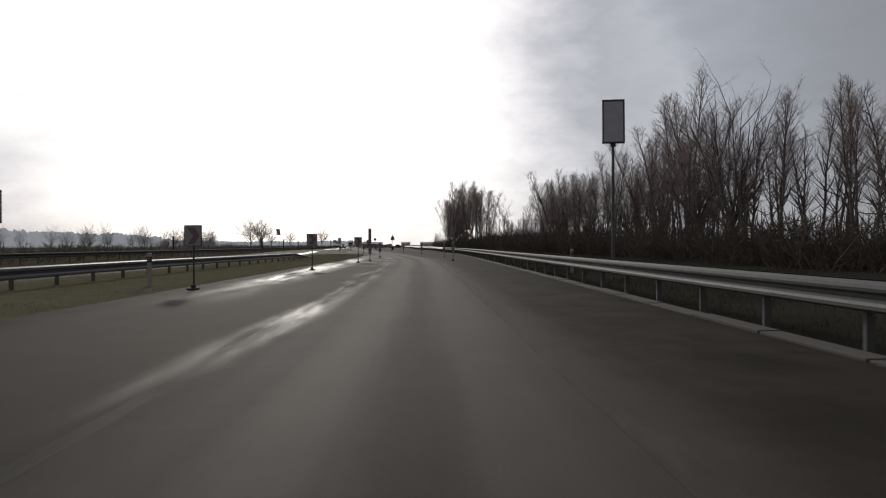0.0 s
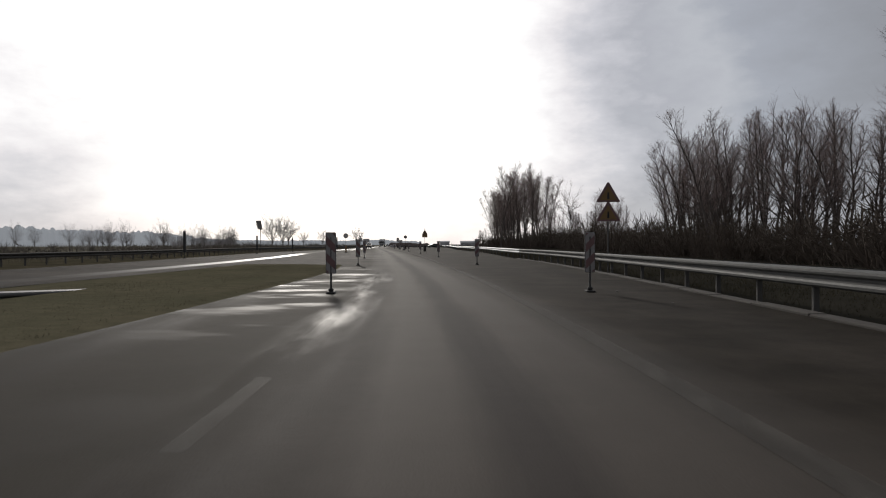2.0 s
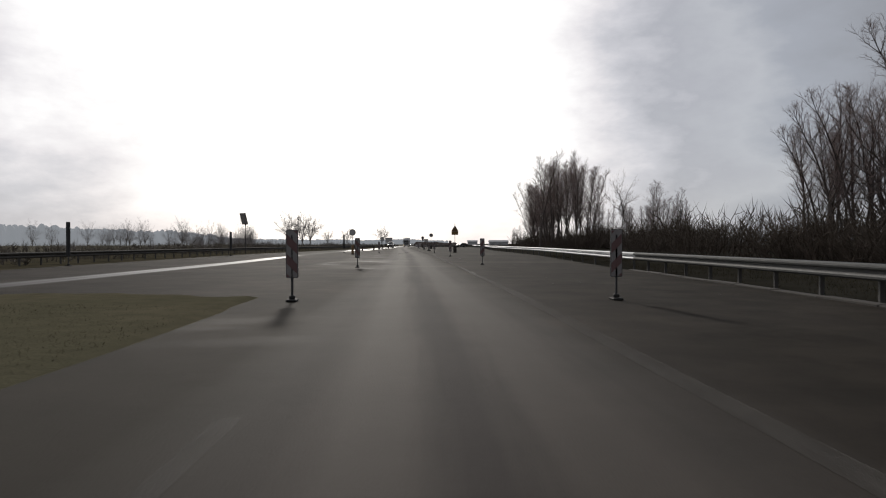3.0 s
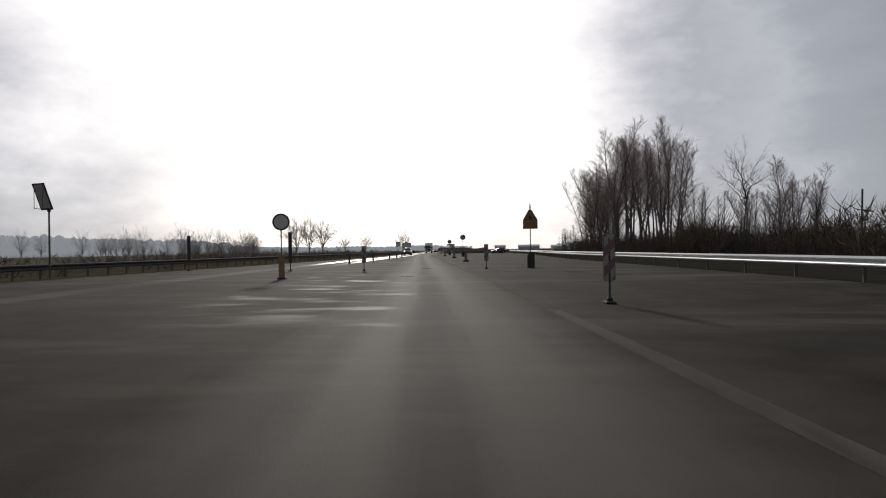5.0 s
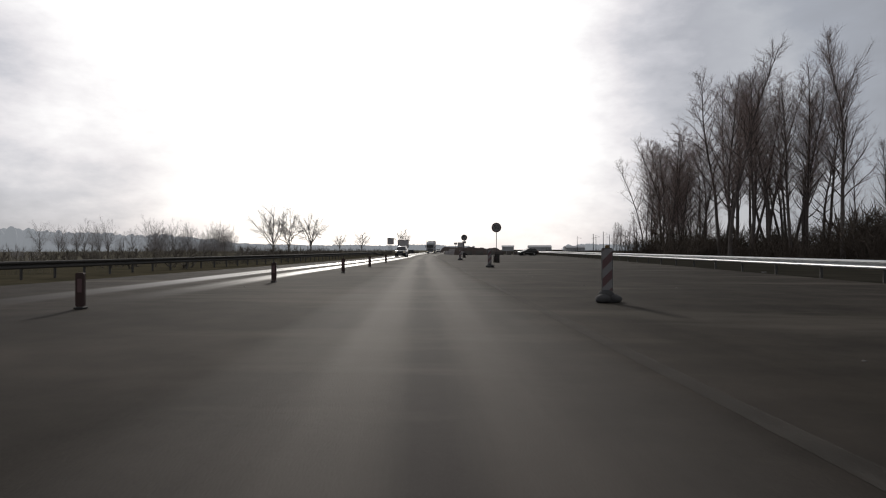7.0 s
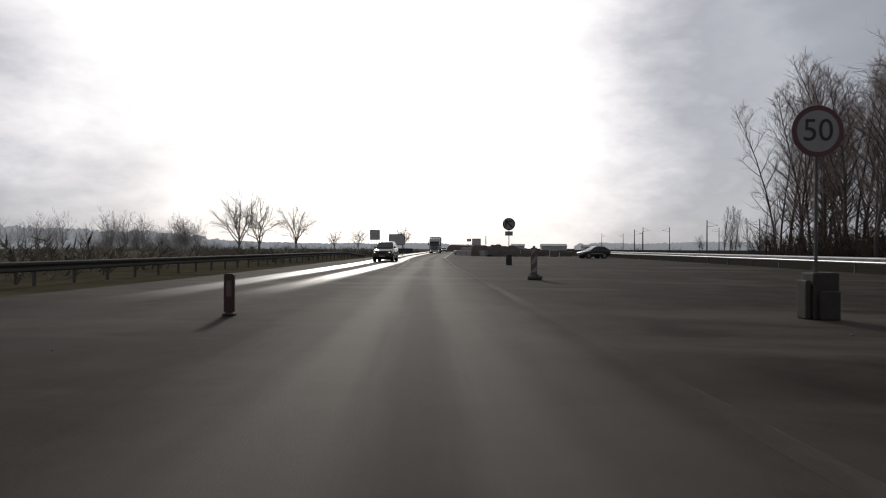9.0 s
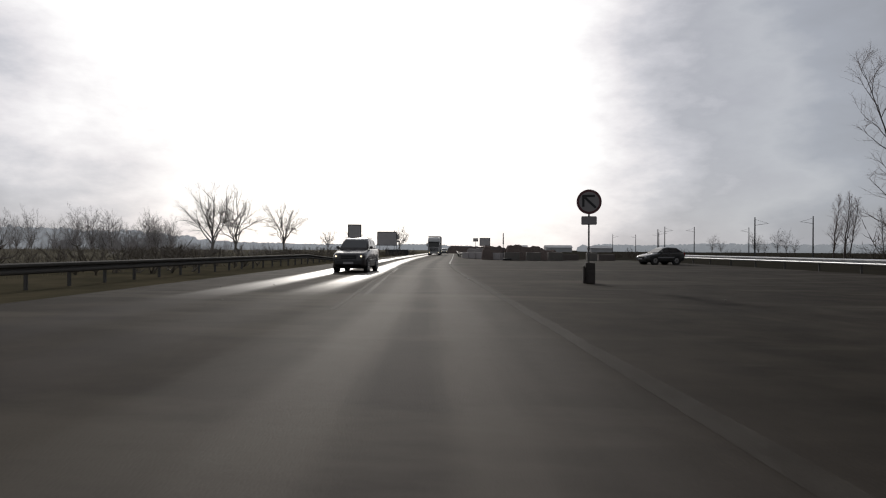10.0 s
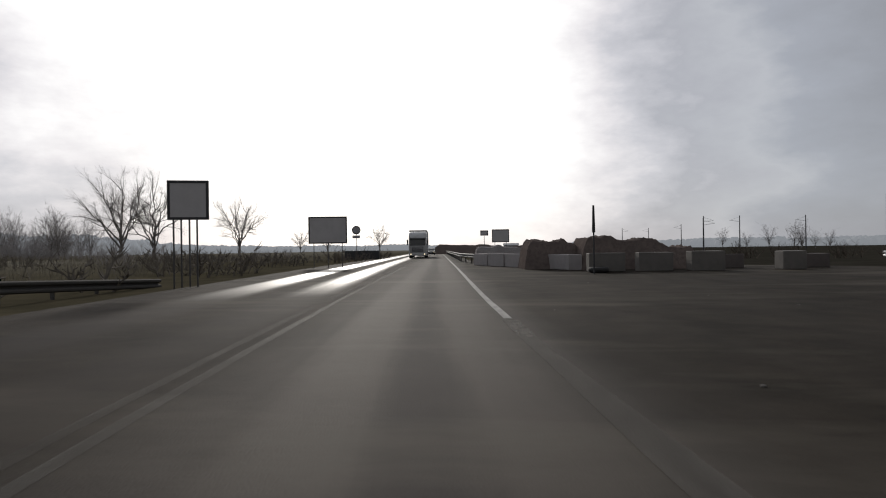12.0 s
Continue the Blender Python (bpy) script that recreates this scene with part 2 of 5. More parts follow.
def earth_material(name, a, b, c, scale=0.25):
    m = Mat(name, a, 1.0, 0, 0.0)
    big, mid, fine = m.noise(scale, 6), m.noise(scale * 9, 4), m.noise(scale * 90, 3)
    col = m.mix(m.ramp(big, (0.35, 0.0), (0.65, 1.0)), a, b)
    m.base(m.mix(m.mt("MULTIPLY", m.ramp(mid, (0.4, 0.0), (0.7, 1.0)), 0.6), col, c))
    m.bump(m.mt("ADD", mid, m.mt("MULTIPLY", fine, 0.5)), 0.8, 0.06)
    return m.m


def field_material():
    """Straw-coloured fields west of the road, paled outwards for haze; dark leaf litter under the trees east of it."""
    m = Mat("dead_grass_and_soil", (0.1, 0.09, 0.07), 1.0, 0, 0.0)
    big, mid, fine = m.noise(0.03, 6), m.noise(0.4, 5), m.noise(9.0, 3)
    sep = m.n("SeparateXYZ")
    m.link(m.coords(), sep.inputs[0])
    edge = m.mt("ADD", sep.outputs[0], m.mt("MULTIPLY", m.mt("SUBTRACT", big, 0.5), 60.0))
    # dry straw, lightened beyond its own tone to carry the haze
    straw = m.mix(m.ramp(big, (0.36, 0.0), (0.64, 1.0)), (0.185, 0.172, 0.135), (0.245, 0.225, 0.180))
    verge = m.mix(m.ramp(mid, (0.35, 0.0), (0.65, 1.0)), (0.072, 0.066, 0.045), (0.115, 0.098, 0.066))
    litter = m.mix(m.ramp(mid, (0.35, 0.0), (0.65, 1.0)), (0.035, 0.033, 0.027), (0.051, 0.047, 0.039))
    west = m.mt("DIVIDE", m.mt("SUBTRACT", -52.0, edge), 40.0, True)
    east = m.mt("DIVIDE", m.mt("ADD", sep.outputs[0], m.mt("MULTIPLY", sep.outputs[1], 0.1)), 4.0, True)
    near = m.mix(east, verge, litter)
    m.base(m.mix(m.mt("MULTIPLY", m.ramp(fine, (0.4, 0.0), (0.7, 1.0)), 0.25), m.mix(west, near, straw), (0.06, 0.053, 0.038)))
    m.bump(m.mt("ADD", mid, m.mt("MULTIPLY", fine, 0.5)), 0.8, 0.06)
    return m.m


def bark_material(name, a, b):
    m = Mat(name, a, 0.95, 0, 0.2)
    m.base(m.mix(m.ramp(m.noise(9, 5, (1, 1, 0.2)), (0.35, 0.0), (0.7, 1.0)), a, b))
    m.bump(m.noise(30, 4, (1, 1, 0.2)), 0.6, 0.02)
    return m.m


ASPHALT = asphalt_material()
LINE = line_material("line_paint", 0.45, 0.75, (0.20, 0.19, 0.17))
LINE_FRESH = line_material("fresher_line_paint", 0.8, 0.7, (0.42, 0.41, 0.39))
LINE_WORN = line_material("worn_line_paint", 0.44, 0.8, (0.140, 0.127, 0.110))
LINE_FAINT = line_material("nearly_gone_line_paint", 0.33, 0.8, (0.105, 0.094, 0.080))
LINE_WET = line_material("wet_line_paint", 0.22, 0.65, (0.115, 0.108, 0.097))
GRASS = earth_material("winter_grass_ground", (0.140, 0.130, 0.086), (0.172, 0.152, 0.102), (0.108, 0.102, 0.068))
FIELD = field_material()
BLADE = earth_material("dry_grass_blades", (0.080, 0.070, 0.044), (0.105, 0.088, 0.056), (0.055, 0.050, 0.031), 0.6)
STEEL = worn("galvanised_steel", (0.125, 0.125, 0.118), 0.65, 0.15, 0.6, 1.5)
# bright copy of the steel, lightened for the sky it mirrors further on
STEEL_SKYLIT = worn("skylit_galvanised_steel", (0.62, 0.63, 0.64), 0.38, 0.45, 0.3, 1.5)
# dark copy of the steel: the shade of a backlit rail, set as colour
STEEL_BACKLIT = worn("backlit_dark_steel", (0.075, 0.07, 0.064), 0.9, 0.0, 0.6, 2.0)
STEEL_DULL = worn("dull_grey_steel", (0.15, 0.15, 0.16), 0.55, 0.2, 0.5, 1.5)
STEEL_POST = worn("galvanised_post", (0.125, 0.12, 0.115), 0.6, 0.4, 0.6, 4)
CONCRETE = worn("weathered_concrete", (0.20, 0.185, 0.168), 0.85, 0, 0.6, 2)
KERB = worn("dirty_kerb_concrete", (0.09, 0.08, 0.07), 0.9, 0, 0.7, 1.2)
BARK = bark_material("grey_bark", (0.19, 0.162, 0.148), (0.11, 0.095, 0.088))
TWIG = bark_material("brown_twigs", (0.42, 0.335, 0.31), (0.29, 0.235, 0.22))
BRUSH = bark_material("dry_undergrowth", (0.14, 0.112, 0.090), (0.085, 0.070, 0.057))
WHITE = worn("white_sheeting", (0.31, 0.295, 0.295), 0.5, 0, 0.3, 4)
RED = worn("red_sheeting", (0.185, 0.105, 0.105), 0.5, 0, 0.3, 4)
BLACK = worn("black_rubber", (0.03, 0.03, 0.03), 0.75, 0, 0.4, 6, dark=(0.05, 0.045, 0.04))
YELLOW = worn("yellow_sheeting", (0.23, 0.14, 0.05), 0.5, 0, 0.3, 4)
GUIDE_RED = worn("faded_red_plastic", (0.066, 0.034, 0.029), 0.65, 0, 0.5, 5)
SCRUB = bark_material("grey_brown_scrub", (0.21, 0.185, 0.155), (0.13, 0.115, 0.098))
# paler copies of TWIG and BARK, with distance haze put into the colour
FAR_TWIG = bark_material("haze_pale_twigs", (0.46, 0.435, 0.43), (0.35, 0.33, 0.33))
FAR_BARK = bark_material("haze_pale_bark", (0.25, 0.23, 0.22), (0.17, 0.16, 0.15))
ORANGE = worn("faded_orange_plastic", (0.30, 0.18, 0.09), 0.6, 0, 0.4, 5)
SIGN_BACK = worn("grey_sign_back", (0.44, 0.43, 0.44), 0.55, 0.1, 0.4, 3)
DARK = worn("dark_paint", (0.045, 0.045, 0.048), 0.5, 0, 0.3, 4)
SIGN_BLACK = worn("black_sign_print", (0.02, 0.02, 0.022), 0.5, 0, 0.1, 4)


# ---------------------------------------------------------------- mesh helpers
def mesh_of(bm, name, material):
    me = bpy.data.meshes.new(name)
    bm.to_mesh(me)
    bm.free()
    for mat in (material if isinstance(material, (list, tuple)) else [material]):
        me.materials.append(mat)
    return me


def part(name, bm, material, parent, label=""):
    me = bm if isinstance(bm, bpy.types.Mesh) else mesh_of(bm, name, material)
    ob = new(name, me)
    ob.parent = parent
    return tagged(ob, label) if label else ob


def thing(name, m, label, category, group="", kind=""):
    e = new(name)
    e.empty_display_size = 0.3
    e.matrix_world = m
    return tagged(e, label, category, group, kind)


def single(name, bm, material, label, category, group="", kind="", m=None):
    ob = new(name, bm if isinstance(bm, bpy.types.Mesh) else mesh_of(bm, name, material))
    if m is not None:
        ob.matrix_world = m
    return tagged(ob, label, category, group, kind)


def box(x0, x1, y0, y1, z0, z1, bevel=0.0, bm=None, seg=1):
    own = bmesh.new()
    bmesh.ops.create_cube(own, size=1, matrix=Matrix.LocRotScale(((x0 + x1) / 2, (y0 + y1) / 2, (z0 + z1) / 2), None, (x1 - x0, y1 - y0, z1 - z0)))
    if bevel:
        bmesh.ops.bevel(own, geom=own.edges[:], offset=bevel, segments=seg, affect="EDGES", profile=0.5)
    return merge(bm, own)


def merge(bm, own):
    if bm is None:
        return own
    me = bpy.data.meshes.new("t")
    own.to_mesh(me)
    own.free()
    bm.from_mesh(me)
    bpy.data.meshes.remove(me)
    return bm


def rod(p0, p1, r0, r1=None, n=10, bm=None):
    p0, p1 = Vector(p0), Vector(p1)
    own = bmesh.new()
    m = Matrix.Translation((p0 + p1) / 2) @ (p1 - p0).to_track_quat("Z", "Y").to_matrix().to_4x4()
    bmesh.ops.create_cone(own, cap_ends=True, segments=n, radius1=r0, radius2=r1 if r1 is not None else r0, depth=(p1 - p0).length, matrix=m)
    return merge(bm, own)


def plate(points, y0, y1, bm=None):
    """A flat plate: an outline in x, z, from y0 to y1."""
    own = bmesh.new()
    f = own.faces.new([own.verts.new((x, y1, z)) for x, z in points])
    r = bmesh.ops.extrude_face_region(own, geom=[f])
    bmesh.ops.translate(own, verts=[v for v in r["geom"] if isinstance(v, bmesh.types.BMVert)], vec=(0, y0 - y1, 0))
    bmesh.ops.recalc_face_normals(own, faces=own.faces[:])
    return merge(bm, own)


def round_rect(x0, x1, z0, z1, r=0.03, n=4):
    pts = []
    for cx, cz, a0 in ((x1 - r, z1 - r, 0), (x0 + r, z1 - r, 90), (x0 + r, z0 + r, 180), (x1 - r, z0 + r, 270)):
        for i in range(n + 1):
            a = radians(a0 + 90 * i / n)
            pts.append((cx + r * math.cos(a), cz + r * math.sin(a)))
    return pts


def disc(cx, cz, r, n=40):
    return [(cx + r * math.cos(2 * math.pi * i / n), cz + r * math.sin(2 * math.pi * i / n)) for i in range(n)]


def clip(poly, x0, x1, z0, z1):
    """An outline cut to a rectangle."""
    for axis, lim, sign in ((0, x0, 1), (0, x1, -1), (1, z0, 1), (1, z1, -1)):
        out = []
        for i, a in enumerate(poly):
            b = poly[(i + 1) % len(poly)]
            da, db = (a[axis] - lim) * sign, (b[axis] - lim) * sign
            if da >= 0:
                out.append(a)
            if da * db < 0:
                k = da / (da - db)
                out.append((a[0] + k * (b[0] - a[0]), a[1] + k * (b[1] - a[1])))
        poly = out
        if len(poly) < 3:
            return []
    return poly


def lerp_line(table, y):
    """x at y along a line given as (y, x) corners, rounded a little."""
    ys, xs = [p[0] for p in table], [p[1] for p in table]
    return float(sum(np.interp(y + d, ys, xs) for d in (-6, -3, 0, 3, 6)) / 5)


# ---------------------------------------------------------------- the road's lines, as (y, x)
EDGE = ((-60, 1.5), (5, 1.4), (30, 1.2), (45, 0.95), (57, 0.2), (68, -0.9), (79, -2.1), (90, -3.5), (101, -5.0), (116, -7.1), (130, -9.1),
        (162, -14.1), (209, -21.4), (241, -26.4), (262, -29.7), (275, -31.35), (303, -34.0), (387, -42.2), (700, -73.0), (1500, -151))
KERB_R = ((-60, 4.5), (60, 4.5), (75, 4.3), (85, 4.0), (97, 2.9), (133, 1.6), (180, -3.2), (230, -5.2), (250, -6.4), (268, -7.8), (281, -9.4), (297, -10.6), (304, -14.0), (311, -31.5), (322, -33.7), (387, -40.2), (700, -71), (1500, -149))
MEDIAN_R = ((-60, -7.0), (36, -6.9), (50, -6.3), (62, -6.6), (74, -7.1), (84, -8.8))
LEFT_EDGE = ((-60, -22.5), (80, -24.0), (138, -32.0), (165, -32.6), (190, -33.5), (226, -35.5), (247, -38.0), (276, -41.2), (302, -44.2), (387, -52.0), (700, -83), (1500, -161))

# the outer wheel track of the oncoming lane
ONCOMING = ((-60, -14.5), (60, -16.0), (85, -17.5), (105, -19.5), (125, -22.5), (145, -25.3), (165, -27.0), (192, -30.0), (217, -31.8), (241, -34.0), (257, -35.8), (275, -38.4), (305, -41.9), (387, -50.2), (700, -81), (1500, -159))


def strip(left, right, y0, y1, z, step=2.0, cols=6, uv=True):
    """A ribbon of ground between two lines."""
    me = bpy.data.meshes.new("strip")
    verts, faces, uvs, uvs2 = [], [], [], []
    ys = np.append(np.arange(y0, y1, step), y1)
    for y in ys:
        a, b = left(y), right(y)
        for c in range(cols + 1):
            x = a + (b - a) * c / cols
            verts.append((x, y, z))
            uvs.append((x - lerp_line(EDGE, y), y))
            uvs2.append((x - lerp_line(ONCOMING, y), y))
    w = cols + 1
    for r in range(len(ys) - 1):
        for c in range(cols):
            faces.append((r * w + c, r * w + c + 1, (r + 1) * w + c + 1, (r + 1) * w + c))
    me.from_pydata(verts, [], faces)
    if uv:
        for layer_name, table in (("road", uvs), ("oncoming", uvs2)):
            layer = me.uv_layers.new(name=layer_name)
            for loop in me.loops:
                layer.data[loop.index].uv = table[loop.vertex_index]
    return me


def build_ground():
    me = bpy.data.meshes.new("ground")
    # one sheet out to the horizon, finer near the road
    xs = sorted(set([-2600, -1500, -900, -600, -400, -280, -200, -150] + list(range(-120, 130, 8)) + [160, 220, 320, 500, 800, 1500, 2600]))
    ys = sorted(set([-400, -200, -100] + list(range(-60, 420, 8)) + [460, 520, 600, 720, 900, 1200, 1700, 2600, 3600]))
    verts, faces = [], []
    for y in ys:
        for x in xs:
            a, b = lerp_line(LEFT_EDGE, y), lerp_line(KERB_R, y)
            out = max(a - x, x - b)
            z = -0.05
            if out > 3:
                z += 0.35 * noise.noise((x * 0.05, y * 0.05, 0)) * min(1, (out - 3) / 10)
            verts.append((x, y, z))
    w = len(xs)
    for r in range(len(ys) - 1):
        for c in range(w - 1):
            faces.append((r * w + c, r * w + c + 1, (r + 1) * w + c + 1, (r + 1) * w + c))
    me.from_pydata(verts, [], faces)
    me.materials.append(FIELD)
    single("ground", me, None, "brown winter field of dead grass and bare soil", "ground", kind="structure")

    carriage = strip(lambda y: lerp_line(MEDIAN_R, y) if y < 79 else lerp_line(LEFT_EDGE, y), lambda y: lerp_line(KERB_R, y), -60, 79, 0.0)
    carriage.materials.append(ASPHALT)
    single("road", carriage, None, "worn grey asphalt carriageway with mud and wet patches", "road", kind="structure")
    wide = strip(lambda y: lerp_line(LEFT_EDGE, y), lambda y: lerp_line(KERB_R, y), 79, 701, 0.0, cols=12)
    wide.materials.append(ASPHALT)
    single("road_wide", wide, None, "wide worn asphalt of a road under reconstruction", "road", kind="structure")
    other = strip(lambda y: lerp_line(LEFT_EDGE, y), lambda y: lerp_line(LEFT_EDGE, y) + 9.5, -60, 79, 0.0, cols=4)
    other.materials.append(ASPHALT)
    single("road_opposite", other, None, "opposite asphalt carriageway beyond the grass median", "road", kind="structure")
    median = strip(lambda y: lerp_line(LEFT_EDGE, y) + 9.5, lambda y: lerp_line(MEDIAN_R, y) + 0.12, -60, 81.6, 0.045, cols=14, uv=False)
    for i, v in enumerate(median.vertices):
        if v.co.y > 70:
            v.co.y += 0.7 * noise.noise((v.co.x * 0.7, v.co.y * 0.5, 2)) - 0.05 * max(0, v.co.y - 79) * abs(v.co.x + 12)
        if i % 15 in (0, 14):
            v.co.z = -0.02
            v.co.x -= 0.25 * abs(noise.noise((v.co.y * 0.45, 1.7, 0))) * (1 if i % 15 else -1)
            continue
        v.co.z += 0.02 * noise.noise((v.co.x * 0.6, v.co.y * 0.3, 4))
    median.materials.append(GRASS)
    single("median", median, None, "flat median strip of dull olive winter grass", "grass verge", kind="structure")


build_ground()


def painted_line(name, offset, y0, y1, width, label, dash=0, gap=0, base=EDGE, paint=None):
    bm = bmesh.new()
    y = y0
    while y < y1:
        end = min(y1, y + dash) if dash else y1
        prev = None
        for yy in np.arange(y, end + 0.01, (end - y) / max(1, math.ceil((end - y) / 1.0))):
            x = lerp_line(base, yy) + offset
            wl, wr = (width / 2 * (1 + 0.25 * noise.noise((offset + k, yy * 0.23, k))) for k in (0.0, 7.0))
            a, b = bm.verts.new((x - wl, yy, 0.005)), bm.verts.new((x + wr, yy, 0.005))
            if prev:
                bm.faces.new((prev[0], prev[1], b, a))
            prev = (a, b)
        y = end + gap if dash else y1
    single(name, bm, paint or LINE, label, "road marking", kind="structure")


painted_line("edge_line", 0.0, -60, 124, 0.26, "badly worn pale edge line on grey asphalt", paint=LINE_WORN)
painted_line("edge_line_faint", 0.0, 124.2, 204.8, 0.24, "almost worn away edge line on grey asphalt", paint=LINE_FAINT)
painted_line("edge_line_worn", 0.0, 205, 274.8, 0.26, "badly worn pale edge line on grey asphalt", paint=LINE_WORN)
painted_line("edge_line_far", 0.0, 275, 700, 0.14, "white edge line on grey asphalt", paint=LINE_FRESH)
painted_line("lane_line", -3.6, -60, 72, 0.16, "worn dashed white lane line on wet asphalt", 2.0, 2.2, paint=LINE_WET)
painted_line("centre_line", -3.55, 240, 700, 0.13, "worn solid white centre line")
painted_line("centre_line_dashed", -3.85, 236, 700, 0.13, "worn dashed white centre line", 12.0, 2.5, paint=LINE_WORN)


# ---------------------------------------------------------------- guardrails and kerb
def w_beam(line, y0, y1, side, z_top=0.80, step=4.0):
    """A W-shaped steel beam along a line; side is +1 or -1 for the way its waves face."""
    prof = [(0.01, 0.0), (0.04, -0.004), (0.10, -0.035), (0.105, -0.075), (0.095, -0.11), (0.005, -0.15), (0.0, -0.185), (0.09, -0.225), (0.105, -0.26), (0.10, -0.30), (0.04, -0.335), (0.01, -0.34)]
    loop = prof + [(u - 0.006, w) for u, w in reversed(prof)]
    bm = bmesh.new()
    prev = None
    for y in np.arange(y0, y1 + 0.01, step):
        x = line(y)
        z = z_top(y) if callable(z_top) else z_top
        ring = [bm.verts.new((x + side * u, y, z + w)) for u, w in loop]
        if prev:
            for i in range(len(ring)):
                j = (i + 1) % len(ring)
                bm.faces.new((prev[i], prev[j], ring[j], ring[i]))
        prev = ring
    bmesh.ops.recalc_face_normals(bm, faces=bm.faces[:])
    for f in bm.faces:
        f.smooth = False
    return bm


def c_post_mesh(h):
    bm = box(-0.05, 0.05, -0.004, 0.004, -0.3, h)
    box(-0.05, -0.042, -0.004, 0.05, -0.3, h, bm=bm)
    box(0.042, 0.05, -0.004, 0.05, -0.3, h, bm=bm)
    return mesh_of(bm, "post", STEEL_POST)


def guardrail(line, y0, y1, sides, spacing, label, z_top=0.80, step=4.0, steel=None):
    rail = thing("guardrail", pose(0, 0, 0), label, "guardrail")
    for side in sides:
        part("beam", w_beam(lambda y: line(y) + side * 0.10, y0, y1, side, z_top, step), steel or STEEL, rail, "W-shaped steel beam")
    top = z_top(y0) if callable(z_top) else z_top
    me = c_post_mesh(top - 0.03)
    spacer = mesh_of(box(-0.1, 0.1, -0.03, 0.03, top - 0.24, top - 0.1, 0.01), "spacer", STEEL_POST)
    for y in np.arange(y0 + 0.5, y1, spacing):
        ob = part("post", me, None, rail)
        drop = z_top(y) - top if callable(z_top) else 0.0
        ob.location = (line(y), y, drop)
        if len(sides) > 1 and y < 120:
            sp = part("spacer", spacer, None, rail)
            sp.location = (line(y), y, drop)
    return rail


RAIL_R = tuple((y, x + 0.35) for y, x in KERB_R if y < 270) + ((281, -8.9), (302, -10.4))
guardrail(lambda y: lerp_line(RAIL_R, y), -20, 96, (-1, 1), 2.0, "double-sided galvanised steel guardrail beside the road")
guardrail(lambda y: lerp_line(RAIL_R, y), 96, 300, (-1,), 4.0, "long bright galvanised guardrail beyond the muddy works area", steel=STEEL_SKYLIT)
guardrail(lambda y: -11.0 - 0.02 * max(0, y - 40), -20, 67, (1,), 2.0, "dull steel guardrail in the grass median with a turned-down end", lambda y: 0.66 - 0.10 * min(1, max(0, (y - 25) / 25)) - 0.75 * max(0, (y - 52) / 14), 1.0, STEEL_DULL)
RAIL_L = ((-60, -26.0), (90, -28.5), (138, -34.5), (179, -36.3), (220, -38.0), (258, -41.8), (280, -44.0))
guardrail(lambda y: lerp_line(RAIL_L, y), -20, 286, (1,), 2.0, "weathered guardrail along the far verge, backlit shade in its colour", lambda y: 0.75 - 0.5 * max(0, (y - 274) / 12), 2.0, steel=STEEL_BACKLIT)
RAIL_FAR = tuple((y, x + 1.0) for y, x in EDGE)
guardrail(lambda y: lerp_line(RAIL_FAR, y) + 0.9 * max(0, (322 - y) / 12), 310, 420, (-1,), 4.0, "galvanised guardrail with a turned-down end beside the road")


def build_kerb():
    kerb = thing("kerb", pose(0, 0, 0), "dirty concrete kerb under the steel guardrail", "kerb", kind="structure")
    for i in range(58):
        y = -20 + i * 2.0
        a, b = lerp_line(KERB_R, y), lerp_line(KERB_R, y + 1.98)
        bm = box(-0.16, 0.16, 0, 1.97, -0.1, 0.03 + 0.008 * (i % 3), 0.012)
        ob = part("kerbstone", bm, KERB, kerb)
        ob.matrix_world = pose(a + 0.09, y, 0, 0, 0, math.degrees(-math.atan2(b - a, 1.98)))


build_kerb()


# ---------------------------------------------------------------- trees
class Tubes:
    """Tapered tubes gathered into one mesh."""

    def __init__(self):
        self.v, self.f = [], []

    def add(self, pts, radii, n):
        base, up = len(self.v), Vector((0.31, 0.17, 0.93))
        for i, (p, r) in enumerate(zip(pts, radii)):
            d = (pts[min(i + 1, len(pts) - 1)] - pts[max(i - 1, 0)]).normalized()
            s = d.cross(up if abs(d.dot(up)) < 0.95 else Vector((1, 0, 0))).normalized()
            q = d.cross(s)
            if i == len(pts) - 1 and r < 0.02:
                self.v.append(p[:])
                break
            for k in range(n):
                a = 2 * math.pi * k / n
                self.v.append((p + s * (r * math.cos(a)) + q * (r * math.sin(a)))[:])
        rings = len(pts) - 1
        pointed = len(self.v) - base == rings * n + 1
        for i in range(rings):
            for k in range(n):
                j = (k + 1) % n
                a = base + i * n
                if pointed and i == rings - 1:
                    self.f.append((a + k, a + j, base + rings * n))
                else:
                    self.f.append((a + k, a + j, a + n + j, a + n + k))

    def mesh(self, name, material):
        me = bpy.data.meshes.new(name)
        me.from_pydata(self.v, [], self.f)
        me.materials.append(material)
        return me


def limb(rng, p, d, length, segs, bend, lift):
    """A crooked line of points from p along d, lifting upwards."""
    pts, d = [p.copy()], d.normalized()
    for _ in range(segs):
        d = (d + Vector((rng.gauss(0, bend), rng.gauss(0, bend), rng.gauss(0, bend) + lift))).normalized()
        pts.append(pts[-1] + d * (length / segs))
    return pts


def along(pts, k):
    x = k * (len(pts) - 1)
    i = min(int(x), len(pts) - 2)
    return pts[i].lerp(pts[i + 1], x - i), (pts[i + 1] - pts[i]).normalized()


